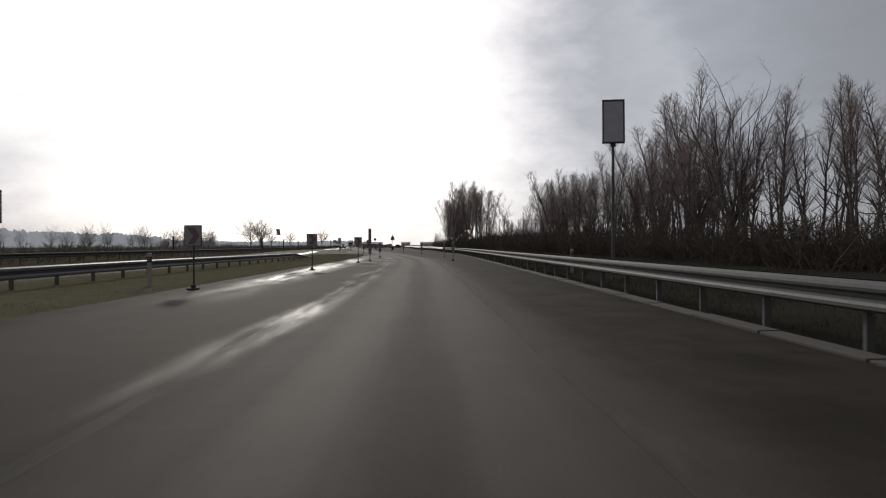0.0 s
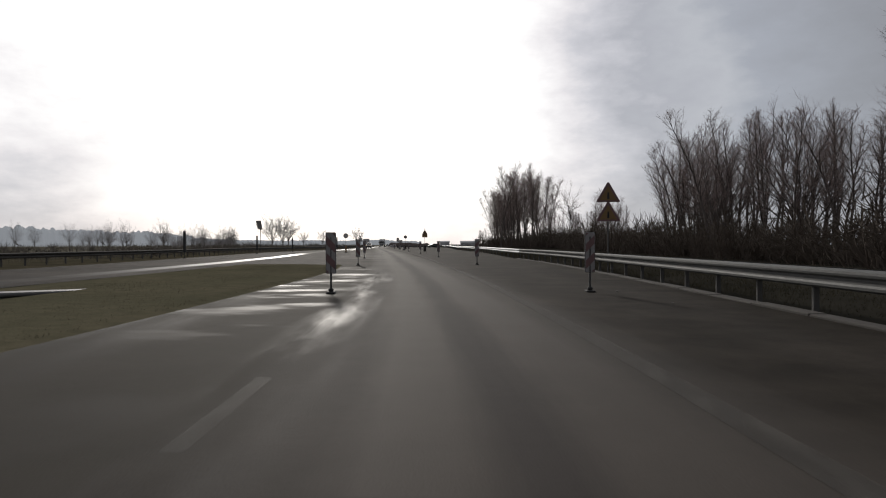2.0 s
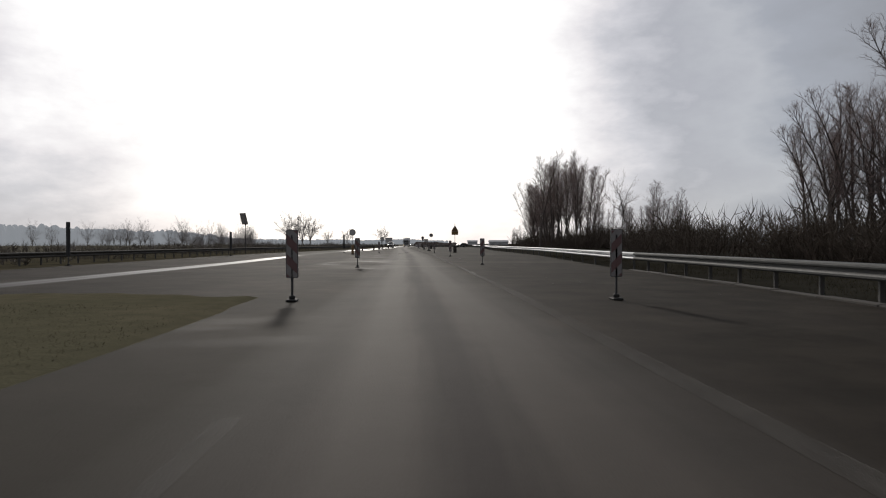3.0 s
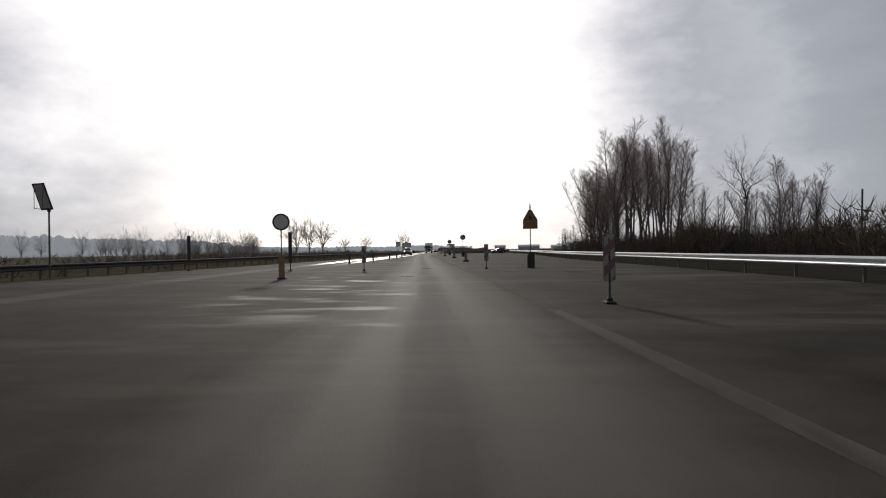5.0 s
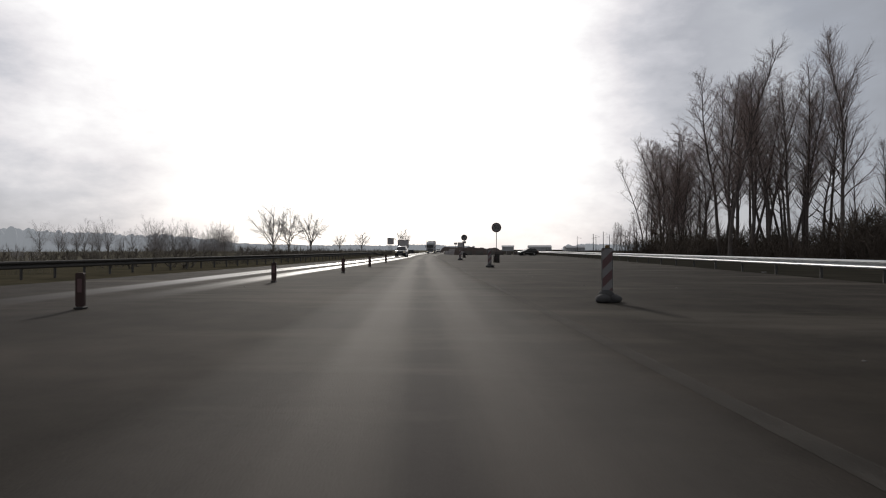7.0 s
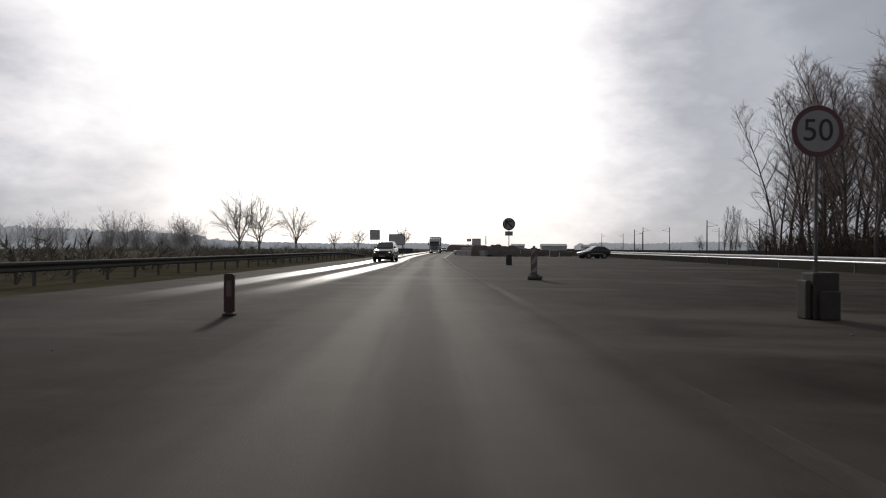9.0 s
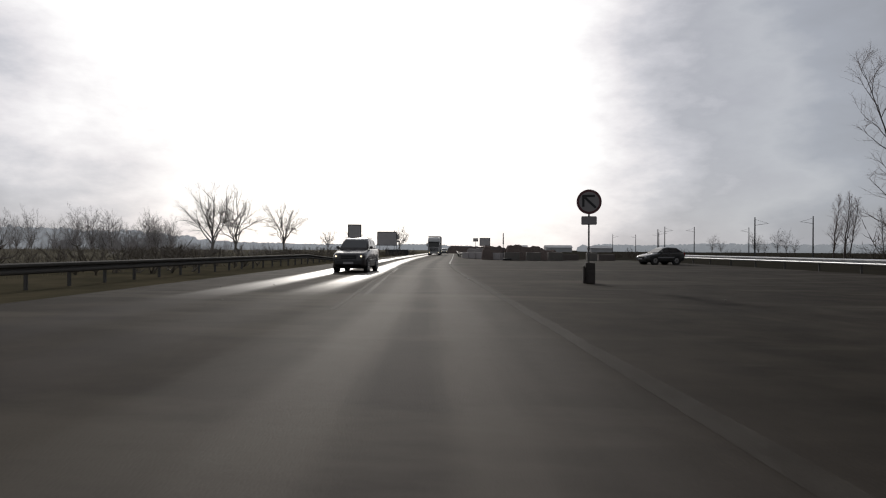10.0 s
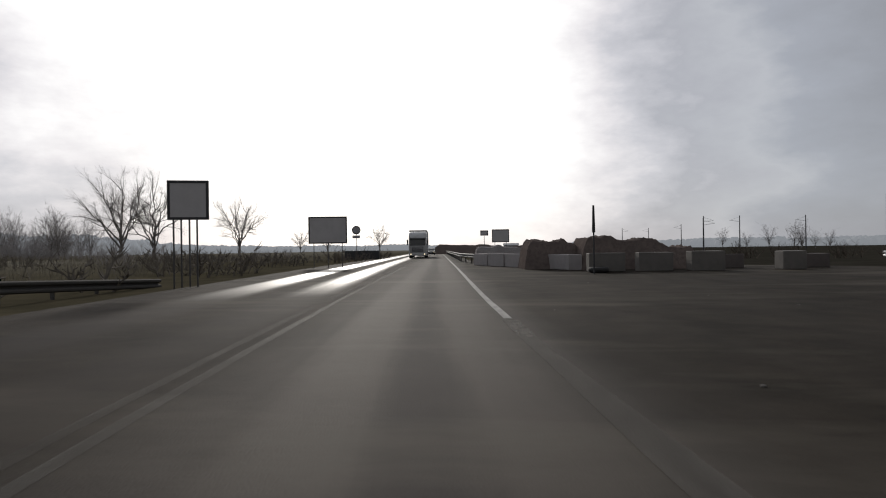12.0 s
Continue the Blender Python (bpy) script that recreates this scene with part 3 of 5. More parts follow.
def bare_tree(seed, h, stems=1, fan=0.1, start=0.15, limbs=16, reach=0.25, angle=45, subs=8, twigs=8, thick=1.0, bole=0.0, loose=0.7, mats=None, lift=0.045, girth=1.0, up=0.12, dome=0.16):
    """Meshes of a leafless tree: the trunk with its limbs, and the crown of branches and twigs."""
    rng = random.Random(seed)
    trunk, crown = Tubes(), Tubes()
    if bole:
        r = 0.020 * h * girth
        trunk.add(limb(rng, Vector((0, 0, -0.3)), Vector((0, 0, 1)), bole * h + 0.5, 3, 0.04, 0.0), [r * 1.3, r, r * 0.92, r * 0.95], 9)
    for s in range(stems):
        a = s * 2.4 + rng.uniform(-0.5, 0.5)
        lean = rng.uniform(0.35, 1.15) if stems > 1 else 0.3
        hh = h * (1 - bole) * (1 if s == 0 else rng.uniform(0.86, 1.0) - dome * lean)
        d = Vector((math.cos(a) * fan * lean, math.sin(a) * fan * lean, 1))
        foot = Vector((math.cos(a) * 0.25, math.sin(a) * 0.25, -0.2)) if stems > 1 and not bole else Vector((0, 0, bole * h - 0.2))
        main = limb(rng, foot, d, hh, 9, 0.055, 0.02)
        r0 = 0.0105 * h / stems ** 0.4 * girth
        trunk.add(main, [r0 * (1 - 0.94 * (i / 9) ** 0.8) + 0.006 for i in range(10)], 7)
        n = max(5, limbs // stems)
        for b in range(n):
            q = (b + rng.random()) / n
            k = start + (0.97 - start) * q
            p, dd = along(main, k)
            az = b * 2.4 + rng.uniform(-0.7, 0.7)
            ang = radians(angle * rng.uniform(0.7, 1.3) * (1.15 - 0.4 * q))
            ln = hh * (reach * (1 - (2 * q - 0.7) ** 2 * 0.55) + 0.05) * rng.uniform(0.65, 1.1)
            d1 = Vector((math.cos(az) * math.sin(ang), math.sin(az) * math.sin(ang), math.cos(ang))) + dd * 0.2
            bl = limb(rng, p, d1, ln, 6, 0.09, lift)
            rb = (r0 * (1 - k * 0.9) * 0.42 + 0.006) * min(thick, 1.8)
            trunk.add(bl, [rb * (1 - 0.88 * i / 6) + 0.003 for i in range(7)], 4)
            r2 = (0.00042 * h + 0.003) * thick
            for c in range(subs):
                kk = 0.15 + 0.85 * (c + rng.random()) / subs
                p2, d2 = along(bl, kk)
                v2 = d2 + Vector((rng.gauss(0, loose), rng.gauss(0, loose), rng.gauss(up, 0.35)))
                l2 = (ln * 0.40 * (1.15 - 0.6 * kk) + 0.022 * h) * rng.uniform(0.6, 1.2)
                cl = limb(rng, p2, v2, l2, 3, 0.12, lift)
                crown.add(cl, [r2 * 1.25, r2, r2 * 0.7, 0.001], 3)
                for e in range(twigs):
                    p3, d3 = along(cl, (e + rng.random()) / twigs * 0.9 + 0.08)
                    v3 = (d3 + Vector((rng.gauss(0, loose), rng.gauss(0, loose), rng.gauss(up, 0.35)))).normalized()
                    l3 = (l2 * 0.5 + 0.012 * h) * rng.uniform(0.5, 1.2)
                    crown.add([p3, p3 + v3 * l3], [r2 * 0.6, 0.001], 3)
    bark, twig = mats or (BARK, TWIG)
    return trunk.mesh("trunk", bark), crown.mesh("crown", twig)


def dome_tree(seed, h, w, base=0.2, limbs=22, subs=9, twigs=9, thick=1.0, girth=1.0, mats=None, flat=0.0, stout=0.30, side_limbs=0):
    """Meshes of a leafless tree whose limbs fan out from a fork to fill a rounded crown of width w."""
    rng = random.Random(seed)
    trunk, crown = Tubes(), Tubes()
    zf, zc, rz, rx = base * h, h * (0.5 + 0.5 * base), h * 0.5 * (1 - base), w / 2
    r0 = 0.017 * h * girth
    lean = Vector((rng.gauss(0, 0.04), rng.gauss(0, 0.04), 1))
    bole = limb(rng, Vector((0, 0, -0.3)), lean, zf + 0.6, 4, 0.03, 0.0)
    trunk.add(bole, [r0 * 1.25, r0 * 1.02, r0 * 0.95, r0 * 0.92, r0 * 0.8], 9)
    fork = bole[-1]
    r2 = (0.00042 * h + 0.003) * thick
    for i in range(limbs):
        u = 1 - (i + 0.5) / limbs * (1.55 - flat)
        a = i * 2.39996 + rng.uniform(-0.35, 0.35)
        side = math.sqrt(max(0.0, 1 - u * u))
        size = rng.uniform(0.72, 1.04)
        tip = Vector((math.cos(a) * side * rx * size, math.sin(a) * side * rx * size, zc + u * rz * size))
        start = fork + Vector((0, 0, rng.uniform(-0.10, 0.22) * h * 0.6 * (1 if u > 0 else 0.4)))
        start.z = min(start.z, tip.z - 0.05 * h) if u > -0.2 else min(start.z, fork.z)
        mid = Vector((tip.x * 0.42, tip.y * 0.42, start.z + (tip.z - start.z) * 0.55))
        pts = []
        for k in range(8):
            q = k / 7
            p = start * (1 - q) ** 2 + mid * 2 * q * (1 - q) + tip * q * q
            jig = 0.018 * h * math.sin(math.pi * q)
            pts.append(p + Vector((rng.gauss(0, jig), rng.gauss(0, jig), rng.gauss(0, jig * 0.6))))
        ln = (tip - start).length
        rb = r0 * (stout + 0.22 * rng.random()) * min(1.0, ln / (0.5 * h) + 0.25)
        trunk.add(pts, [rb * (1 - 0.93 * k / 7) + 0.004 for k in range(8)], 5)
        runs = [pts]
        for b in range(side_limbs):
            p1, d1 = along(pts, 0.35 + 0.5 * (b + rng.random()) / side_limbs)
            out = Vector((p1.x / rx, p1.y / rx, (p1.z - zc) / rz)) * 0.5
            v1 = (d1 + out + Vector((rng.gauss(0, 0.6), rng.gauss(0, 0.6), rng.gauss(0.15, 0.4)))).normalized()
            arm = limb(rng, p1, v1, ln * rng.uniform(0.3, 0.5), 5, 0.12, 0.04)
            trunk.add(arm, [rb * 0.42 * (1 - 0.85 * k / 5) + 0.004 for k in range(6)], 4)
            runs.append(arm)
        for c in range(subs):
            kk = 0.22 + 0.78 * (c + rng.random()) / subs
            if side_limbs and c % (side_limbs + 1):
                kk = rng.uniform(0.15, 1.0)
            p2, d2 = along(runs[c % len(runs)], kk)
            away = Vector((p2.x / rx, p2.y / rx, (p2.z - zc) / rz)) * 0.5
            v2 = (d2 * 0.7 + away + Vector((rng.gauss(0, 0.55), rng.gauss(0, 0.55), rng.gauss(0.1, 0.4)))).normalized()
            l2 = (0.10 * h + 0.10 * ln * (1.2 - kk)) * rng.uniform(0.55, 1.15)
            cl = limb(rng, p2, v2, l2, 3, 0.13, 0.03)
            crown.add(cl, [r2 * 1.35, r2, r2 * 0.7, 0.001], 3)
            for e in range(twigs):
                p3, d3 = along(cl, (e + rng.random()) / twigs * 0.92 + 0.06)
                v3 = (d3 + Vector((rng.gauss(0, 0.7), rng.gauss(0, 0.7), rng.gauss(0.1, 0.45)))).normalized()
                crown.add([p3, p3 + v3 * (l2 * 0.45 + 0.01 * h) * rng.uniform(0.5, 1.2)], [r2 * 0.62, 0.001], 3)
    bark, twig = mats or (BARK, TWIG)
    return trunk.mesh("trunk", bark), crown.mesh("crown", twig)


def shrub_mesh(seed, h, w, stems=70, material=None, r=1.0):
    rng = random.Random(seed)
    t = Tubes()
    for _ in range(stems):
        a, r = rng.uniform(0, 2 * math.pi), w * math.sqrt(rng.random())
        p = Vector((math.cos(a) * r, math.sin(a) * r, -0.1))
        d = Vector((math.cos(a) * 0.3 + rng.gauss(0, 0.25), math.sin(a) * 0.3 + rng.gauss(0, 0.25), 1))
        ln = h * rng.uniform(0.5, 1.05)
        m = limb(rng, p, d, ln, 4, 0.12, 0.02)
        t.add(m, [0.022 * r, 0.019 * r, 0.015 * r, 0.010 * r, 0.002], 3)
        for k in range(9):
            p2, d2 = along(m, rng.uniform(0.1, 1.0))
            v = (d2 + Vector((rng.gauss(0, 0.7), rng.gauss(0, 0.7), rng.gauss(0, 0.4)))).normalized()
            l2 = ln * rng.uniform(0.15, 0.4)
            t.add([p2, p2 + v * l2 * 0.5, p2 + (v + Vector((0, 0, 0.2))) * l2], [0.016 * r, 0.012 * r, 0.001], 3)
    return t.mesh("shrub", material or BRUSH)


def place_tree(meshes, x, y, turn, scale, label, group):
    t = thing("tree", Matrix.LocRotScale((x, y, -0.1), Euler((0, 0, turn)), (scale, scale, scale)), label, "tree", group)
    part("trunk", meshes[0], None, t)
    part("crown", meshes[1], None, t)
    return t


def build_trees():
    rng = random.Random(11)
    FAR = (FAR_BARK, FAR_TWIG)
    slim = [bare_tree(20 + i, 14, 1, 0.16, 0.30, 26, 0.17, 40, 7, 10, 1.0, 0.0, 0.7, girth=1.15) for i in range(6)]
    back = [bare_tree(30 + i, 14, 1, 0.16, 0.30, 24, 0.17, 40, 6, 6, 1.4, 0.0, 0.7, girth=1.15) for i in range(4)]
    broad = [dome_tree(40 + i, 15, 9.5, 0.10, 26, 12, 10, 1.0, 0.8, None, 0.25, 0.34, 2) for i in range(3)]
    tall = [bare_tree(60 + i, 23, 1, (0.15, 0.5, 0.3, 0.7, 0.2, 0.4)[i], 0.22 + 0.035 * i, 34, 0.15 + 0.015 * (i % 3), 40, 8, 10, 1.0, 0.0, 0.75, lift=0.04, girth=1.05) for i in range(6)]
    column = bare_tree(70, 26, 1, 0.1, 0.26, 40, 0.17, 30, 9, 11, 1.0, 0.0, 0.6, lift=0.05, up=0.25)
    low = [bare_tree(74 + i, 19, 1 + i % 2, 0.08, 0.16, 36, 0.21, 48, 8, 10, 1.1, 0.0, 0.8, girth=1.0) for i in range(4)]
    open_top = dome_tree(78, 17, 7.0, 0.42, 10, 16, 10, 1.0, 0.42, None, 0.35, 0.4, 2)
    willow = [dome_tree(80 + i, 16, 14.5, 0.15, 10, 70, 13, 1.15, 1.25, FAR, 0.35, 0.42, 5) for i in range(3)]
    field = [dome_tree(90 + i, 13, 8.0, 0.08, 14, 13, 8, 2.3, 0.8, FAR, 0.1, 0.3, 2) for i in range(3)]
    label = "leafless grey-brown roadside tree in a dense wood"
    # the wood beside the road
    for y in np.arange(6, 117, 2.1):
        for row in range(3):
            if row == 0 and rng.random() < 0.3:
                continue
            x = 26.8 + row * 5.4 + rng.uniform(-1.8, 1.8) - 0.015 * y
            yy = y + rng.uniform(-1.2, 1.2)
            if 36 < yy < 45 and row < 2:
                continue
            size = 0.72 if yy < 36 else 1.0
            place_tree(rng.choice(slim if row == 0 else back), x, yy, rng.uniform(0, 6.28), size * rng.uniform(0.74, 1.04), label, "trees of the roadside wood")
    for x, y, s in ((27.5, 54, 1.1), (26.2, 58.5, 0.98), (26, 30, 0.72), (27, 22, 0.75), (28, 84, 0.8), (25, 113, 0.9), (24, 106, 0.72), (26, 96, 0.85)):
        place_tree(rng.choice(broad), x, y, rng.uniform(0, 6.28), s, "large many-stemmed leafless tree at the edge of the wood", "trees of the roadside wood")
    for x, y, k in ((26.2, 36.5, 0.8), (28.0, 38.5, 0.84), (29.5, 35.0, 0.82), (27.4, 34.2, 0.76), (31.0, 38.0, 0.86)):
        place_tree(rng.choice(slim), x, y, rng.uniform(0, 6.28), k, "tall slender leafless tree at the edge of the wood", "trees of the roadside wood")
    for i in range(16):
        place_tree(rng.choice(slim), rng.uniform(21.5, 30), 98 + 1.2 * i, rng.uniform(0, 6.28), rng.uniform(0.86, 1.06), label, "trees of the roadside wood")
    more = random.Random(12)
    for i in range(18):
        y = 116.0 + 0.44 * i
        place_tree(more.choice(slim), 23.2 + more.uniform(0, 4.5), y, more.uniform(0, 6.28), more.uniform(0.9, 1.06) - 0.012 * i, label, "trees of the roadside wood")
    for i in range(9):
        place_tree(more.choice(slim), 30 + more.uniform(0, 4), 79 + 0.95 * i, more.uniform(0, 6.28), more.uniform(1.06, 1.24), "tall slender leafless tree in a dense wood", "trees of the roadside wood")
    for i in range(6):
        place_tree(more.choice(slim), 28.5 + more.uniform(0, 3.5), 66 + 1.6 * i, more.uniform(0, 6.28), more.uniform(1.25, 1.42), "tall slender leafless tree in a dense wood", "trees of the roadside wood")
    # the tall copse
    for i in range(26):
        y = 235 + 24 * ((i * 0.618) % 1.0)
        x = 11.0 + 14.0 * (i + rng.random()) / 26 + (y - 240) * 0.2
        place_tree(tall[i % 6], x, y, rng.uniform(0, 6.28), rng.uniform(0.9, 1.08) * (1.08 if i < 13 else 0.98), "tall bare poplar-like tree in a copse", "trees of the copse")
    for i in range(22):
        y = 262 + 27 * ((i * 0.618) % 1.0)
        x = 9.3 + 8.7 * (i + rng.random()) / 22
        place_tree(low[i % 4], x, y, rng.uniform(0, 6.28), rng.uniform(1.04, 1.2), "bare many-branched tree at the edge of a copse", "trees of the copse")
    place_tree(column, 18.6, 226.0, 0.4, 0.95, "tall bare columnar tree in front of a copse", "trees of the copse")
    place_tree(open_top, 27.2, 213.9, 1.1, 1.0, "bare tree with a clear trunk and a wide open top", "trees of the copse")
    for i in range(22):
        place_tree(rng.choice(slim), rng.uniform(20.5, 36), rng.uniform(213, 232), rng.uniform(0, 6.28), rng.uniform(0.66, 0.95), "leafless tree in dense brush beside the copse", "trees of the copse")
    for i in range(12):
        place_tree(rng.choice(slim + low), rng.uniform(38, 48.5), rng.uniform(222, 238), rng.uniform(0, 6.28), rng.uniform(0.78, 0.98), "distant leafless tree beyond the field", "distant trees")
    for i in range(9):
        place_tree(rng.choice(slim), rng.uniform(4.2, 6.8), rng.uniform(276, 288), rng.uniform(0, 6.28), rng.uniform(0.3, 0.6), "young bare sapling at the edge of the copse", "saplings")
    # single trees across the left fields
    for x, y, k, s in ((-109, 384, 0, 1.1), (-104.3, 388, 1, 1.02), (-132, 495, 2, 1.38), (-151, 687, 0, 1.05), (-128, 760, 1, 1.3), (-175, 700, 2, 1.0)):
        place_tree(willow[k % 3], x, y, rng.uniform(0, 6.28), s, "wide bare willow standing in the field", "field trees")
    for i in range(30):
        place_tree(rng.choice(field), -155 + rng.uniform(-22, 16), 415 + rng.uniform(-14, 20), rng.uniform(0, 6.28), rng.uniform(0.5, 1.1), "leafless tree in a field thicket", "field trees")
    for i in range(22):
        place_tree(rng.choice(field), rng.uniform(-330, -200), rng.uniform(430, 560), rng.uniform(0, 6.28), rng.uniform(0.85, 1.5), "leafless tree in a field thicket", "field trees")
    for x, y, k in ((128, 640, 1.1), (139, 632, 1.2), (150, 646, 1.1), (102, 640, 0.95)):
        place_tree(rng.choice(field), x, y, rng.uniform(0, 6.28), k, "distant rounded leafless tree beyond the railway", "distant trees")
    for i in range(7):
        place_tree(rng.choice(field), rng.uniform(45, 125), rng.uniform(430, 540), rng.uniform(0, 6.28), rng.uniform(0.4, 0.62), "distant leafless tree beyond the field", "distant trees")
    # undergrowth
    shrubs = [shrub_mesh(100 + i, 3.0, 1.7, 36, None, 1.3) for i in range(5)]
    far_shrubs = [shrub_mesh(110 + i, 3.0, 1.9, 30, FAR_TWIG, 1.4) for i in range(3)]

    def bush(x, y, s, label):
        single("shrub", rng.choice(shrubs if x > -60 else far_shrubs), None, label, "shrub", "undergrowth shrubs", m=Matrix.LocRotScale((x, y, -0.1), Euler((0, 0, rng.uniform(0, 6.28))), (s, s, s * rng.uniform(0.75, 1.05))))

    for y in np.arange(2, 122, 2.6):
        for row in range(2):
            bush(19.8 + row * 3.2 + rng.uniform(-1.2, 1.2), y + rng.uniform(-0.9, 0.9), rng.uniform(0.95, 1.5), "dense leafless brown shrub under the trees")
    for i in range(66):
        x = rng.uniform(11, 56)
        bush(x, rng.uniform(215, 240) + (20 if i % 4 == 0 else 0), rng.uniform(0.7, 1.2) * (2.0 if x > 20 else 1.0), "dense leafless brown shrub under the trees")
    for i in range(38):
        y = rng.uniform(236, 290)
        bush(rng.uniform(4, 22) + (y - 250) * 0.08, y, rng.uniform(1.1, 1.8), "dense leafless brown shrub at the foot of the copse")
    for i in range(34):
        bush(rng.uniform(17, 45), rng.uniform(126, 215), rng.uniform(1.3, 2.2), "dense leafless brown shrub beyond the guardrail")
    for i in range(36):
        bush(-152 + rng.uniform(-34, 26), 412 + rng.uniform(-14, 14), rng.uniform(1.0, 2.0), "leafless brown shrub in the open field")
    for i in range(12):
        k = i / 11
        bush(-9 + 34 * k + rng.uniform(-0.8, 0.8), 332 - 26 * k + rng.uniform(-1, 1), rng.uniform(0.45, 0.75), "low dark hedge shrub behind concrete blocks")
    scrub = [shrub_mesh(120 + i, 1.7, 2.4, 22, SCRUB, 1.5) for i in range(4)]
    verts, faces = [], []
    for i in range(130):
        y = 30 + 330 * i / 130 + rng.uniform(-3, 3)
        x = lerp_line(RAIL_L, y) - 3.5 - 34 * rng.random() ** 1.6
        k, a, me = rng.uniform(0.7, 1.15), rng.uniform(0, 6.28), rng.choice(scrub)
        c, d, n = 1.3 * k * math.cos(a), 1.3 * k * math.sin(a), len(verts)
        verts += [(x + c * v.co.x - d * v.co.y, y + d * v.co.x + c * v.co.y, k * v.co.z - 0.2) for v in me.vertices]
        faces += [tuple(n + q for q in f.vertices) for f in me.polygons]
    joined = bpy.data.meshes.new("field_scrub")
    joined.from_pydata(verts, [], faces)
    joined.materials.append(SCRUB)
    single("field_scrub", joined, None, "low grey-brown scrub on the field behind the guardrail", "scrub", kind="stuff")
    for i in range(14):
        y = rng.uniform(200, 430)
        bush(lerp_line(LEFT_EDGE, y) - rng.uniform(22, 70), y, rng.uniform(0.5, 0.9), "low leafless shrub on the rough field")


build_trees()


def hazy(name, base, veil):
    """Far canopy with pale air painted in: the veil colour is emitted."""
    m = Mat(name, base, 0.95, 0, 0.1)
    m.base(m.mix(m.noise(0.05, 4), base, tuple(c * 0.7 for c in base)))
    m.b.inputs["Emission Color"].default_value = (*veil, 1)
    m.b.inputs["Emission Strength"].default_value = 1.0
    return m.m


# the haze over the skyline woods is this material's own faint glow
HAZY = hazy("haze_glow_woods", (0.14, 0.135, 0.13), (0.215, 0.23, 0.25))


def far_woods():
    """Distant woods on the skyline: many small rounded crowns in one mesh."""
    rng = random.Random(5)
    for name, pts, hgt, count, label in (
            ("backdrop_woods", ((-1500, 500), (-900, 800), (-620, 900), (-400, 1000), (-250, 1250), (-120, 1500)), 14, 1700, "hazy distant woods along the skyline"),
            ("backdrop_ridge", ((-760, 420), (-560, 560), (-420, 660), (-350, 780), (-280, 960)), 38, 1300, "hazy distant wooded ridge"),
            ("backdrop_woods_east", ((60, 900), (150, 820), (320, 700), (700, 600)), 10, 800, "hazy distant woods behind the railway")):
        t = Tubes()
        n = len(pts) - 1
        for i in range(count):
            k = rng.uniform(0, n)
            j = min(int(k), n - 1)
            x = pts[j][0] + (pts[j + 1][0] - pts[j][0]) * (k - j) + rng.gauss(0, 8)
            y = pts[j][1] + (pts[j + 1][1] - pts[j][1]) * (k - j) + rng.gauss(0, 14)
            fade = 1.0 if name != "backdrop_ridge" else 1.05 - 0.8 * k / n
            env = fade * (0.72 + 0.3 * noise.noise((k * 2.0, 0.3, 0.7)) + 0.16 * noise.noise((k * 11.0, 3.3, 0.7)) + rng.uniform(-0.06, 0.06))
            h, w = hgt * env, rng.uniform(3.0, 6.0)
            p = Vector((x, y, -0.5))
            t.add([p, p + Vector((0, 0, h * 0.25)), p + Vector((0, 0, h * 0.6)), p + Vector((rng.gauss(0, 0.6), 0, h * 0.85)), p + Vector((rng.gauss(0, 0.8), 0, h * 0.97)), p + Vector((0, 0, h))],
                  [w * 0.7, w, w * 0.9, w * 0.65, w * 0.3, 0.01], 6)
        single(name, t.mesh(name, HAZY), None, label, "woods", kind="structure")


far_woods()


# ---------------------------------------------------------------- works beacons and signs
def rubber_foot(parent):
    bm = box(-0.11, 0.11, -0.17, 0.17, 0.0, 0.05, 0.018)
    box(-0.06, 0.06, -0.06, 0.06, 0.05, 0.13, 0.02, bm)
    part("foot", bm, BLACK, parent, "black rubber foot")


def striped_panel(parent, w, z0, z1, lean=1, colours=(WHITE, RED)):
    panel = part("panel", plate(round_rect(-w / 2, w / 2, z0, z1, 0.03), -0.02, 0.012), colours[0], parent, "white panel with red diagonal stripes")
    part("rim", plate(round_rect(-w / 2 - 0.012, w / 2 + 0.012, z0 - 0.012, z1 + 0.012, 0.035), -0.012, 0.016), DARK, panel)
    z = z0 - w
    step, wide = w * 1.8, w * 0.9
    while z < z1 + w:
        poly = clip([(-w / 2, z - lean * w / 2), (w / 2, z + lean * w / 2), (w / 2, z + wide + lean * w / 2), (-w / 2, z + wide - lean * w / 2)], -w / 2 + 0.006, w / 2 - 0.006, z0 + 0.012, z1 - 0.012)
        if poly:
            part("stripe", plate(poly, -0.024, -0.019), colours[1], panel, "red diagonal stripe")
        z += step


def beacon(tall=False, lean=1):
    label = "tall red-and-white striped works beacon on a thin post" if tall else "red-and-white striped works beacon on a thin post"
    t = thing("works_beacon", pose(0, 0, 0), label, "traffic beacon", "works beacons along the lane")
    z0, z1 = (0.57, 2.44) if tall else (0.50, 1.49)
    part("post", box(-0.022, 0.022, -0.02, 0.02 + 0.012, 0.06, z1 - 0.1, 0.004), DARK, t)
    striped_panel(t, 0.20 if tall else 0.23, z0, z1, lean)
    rubber_foot(t)
    return t


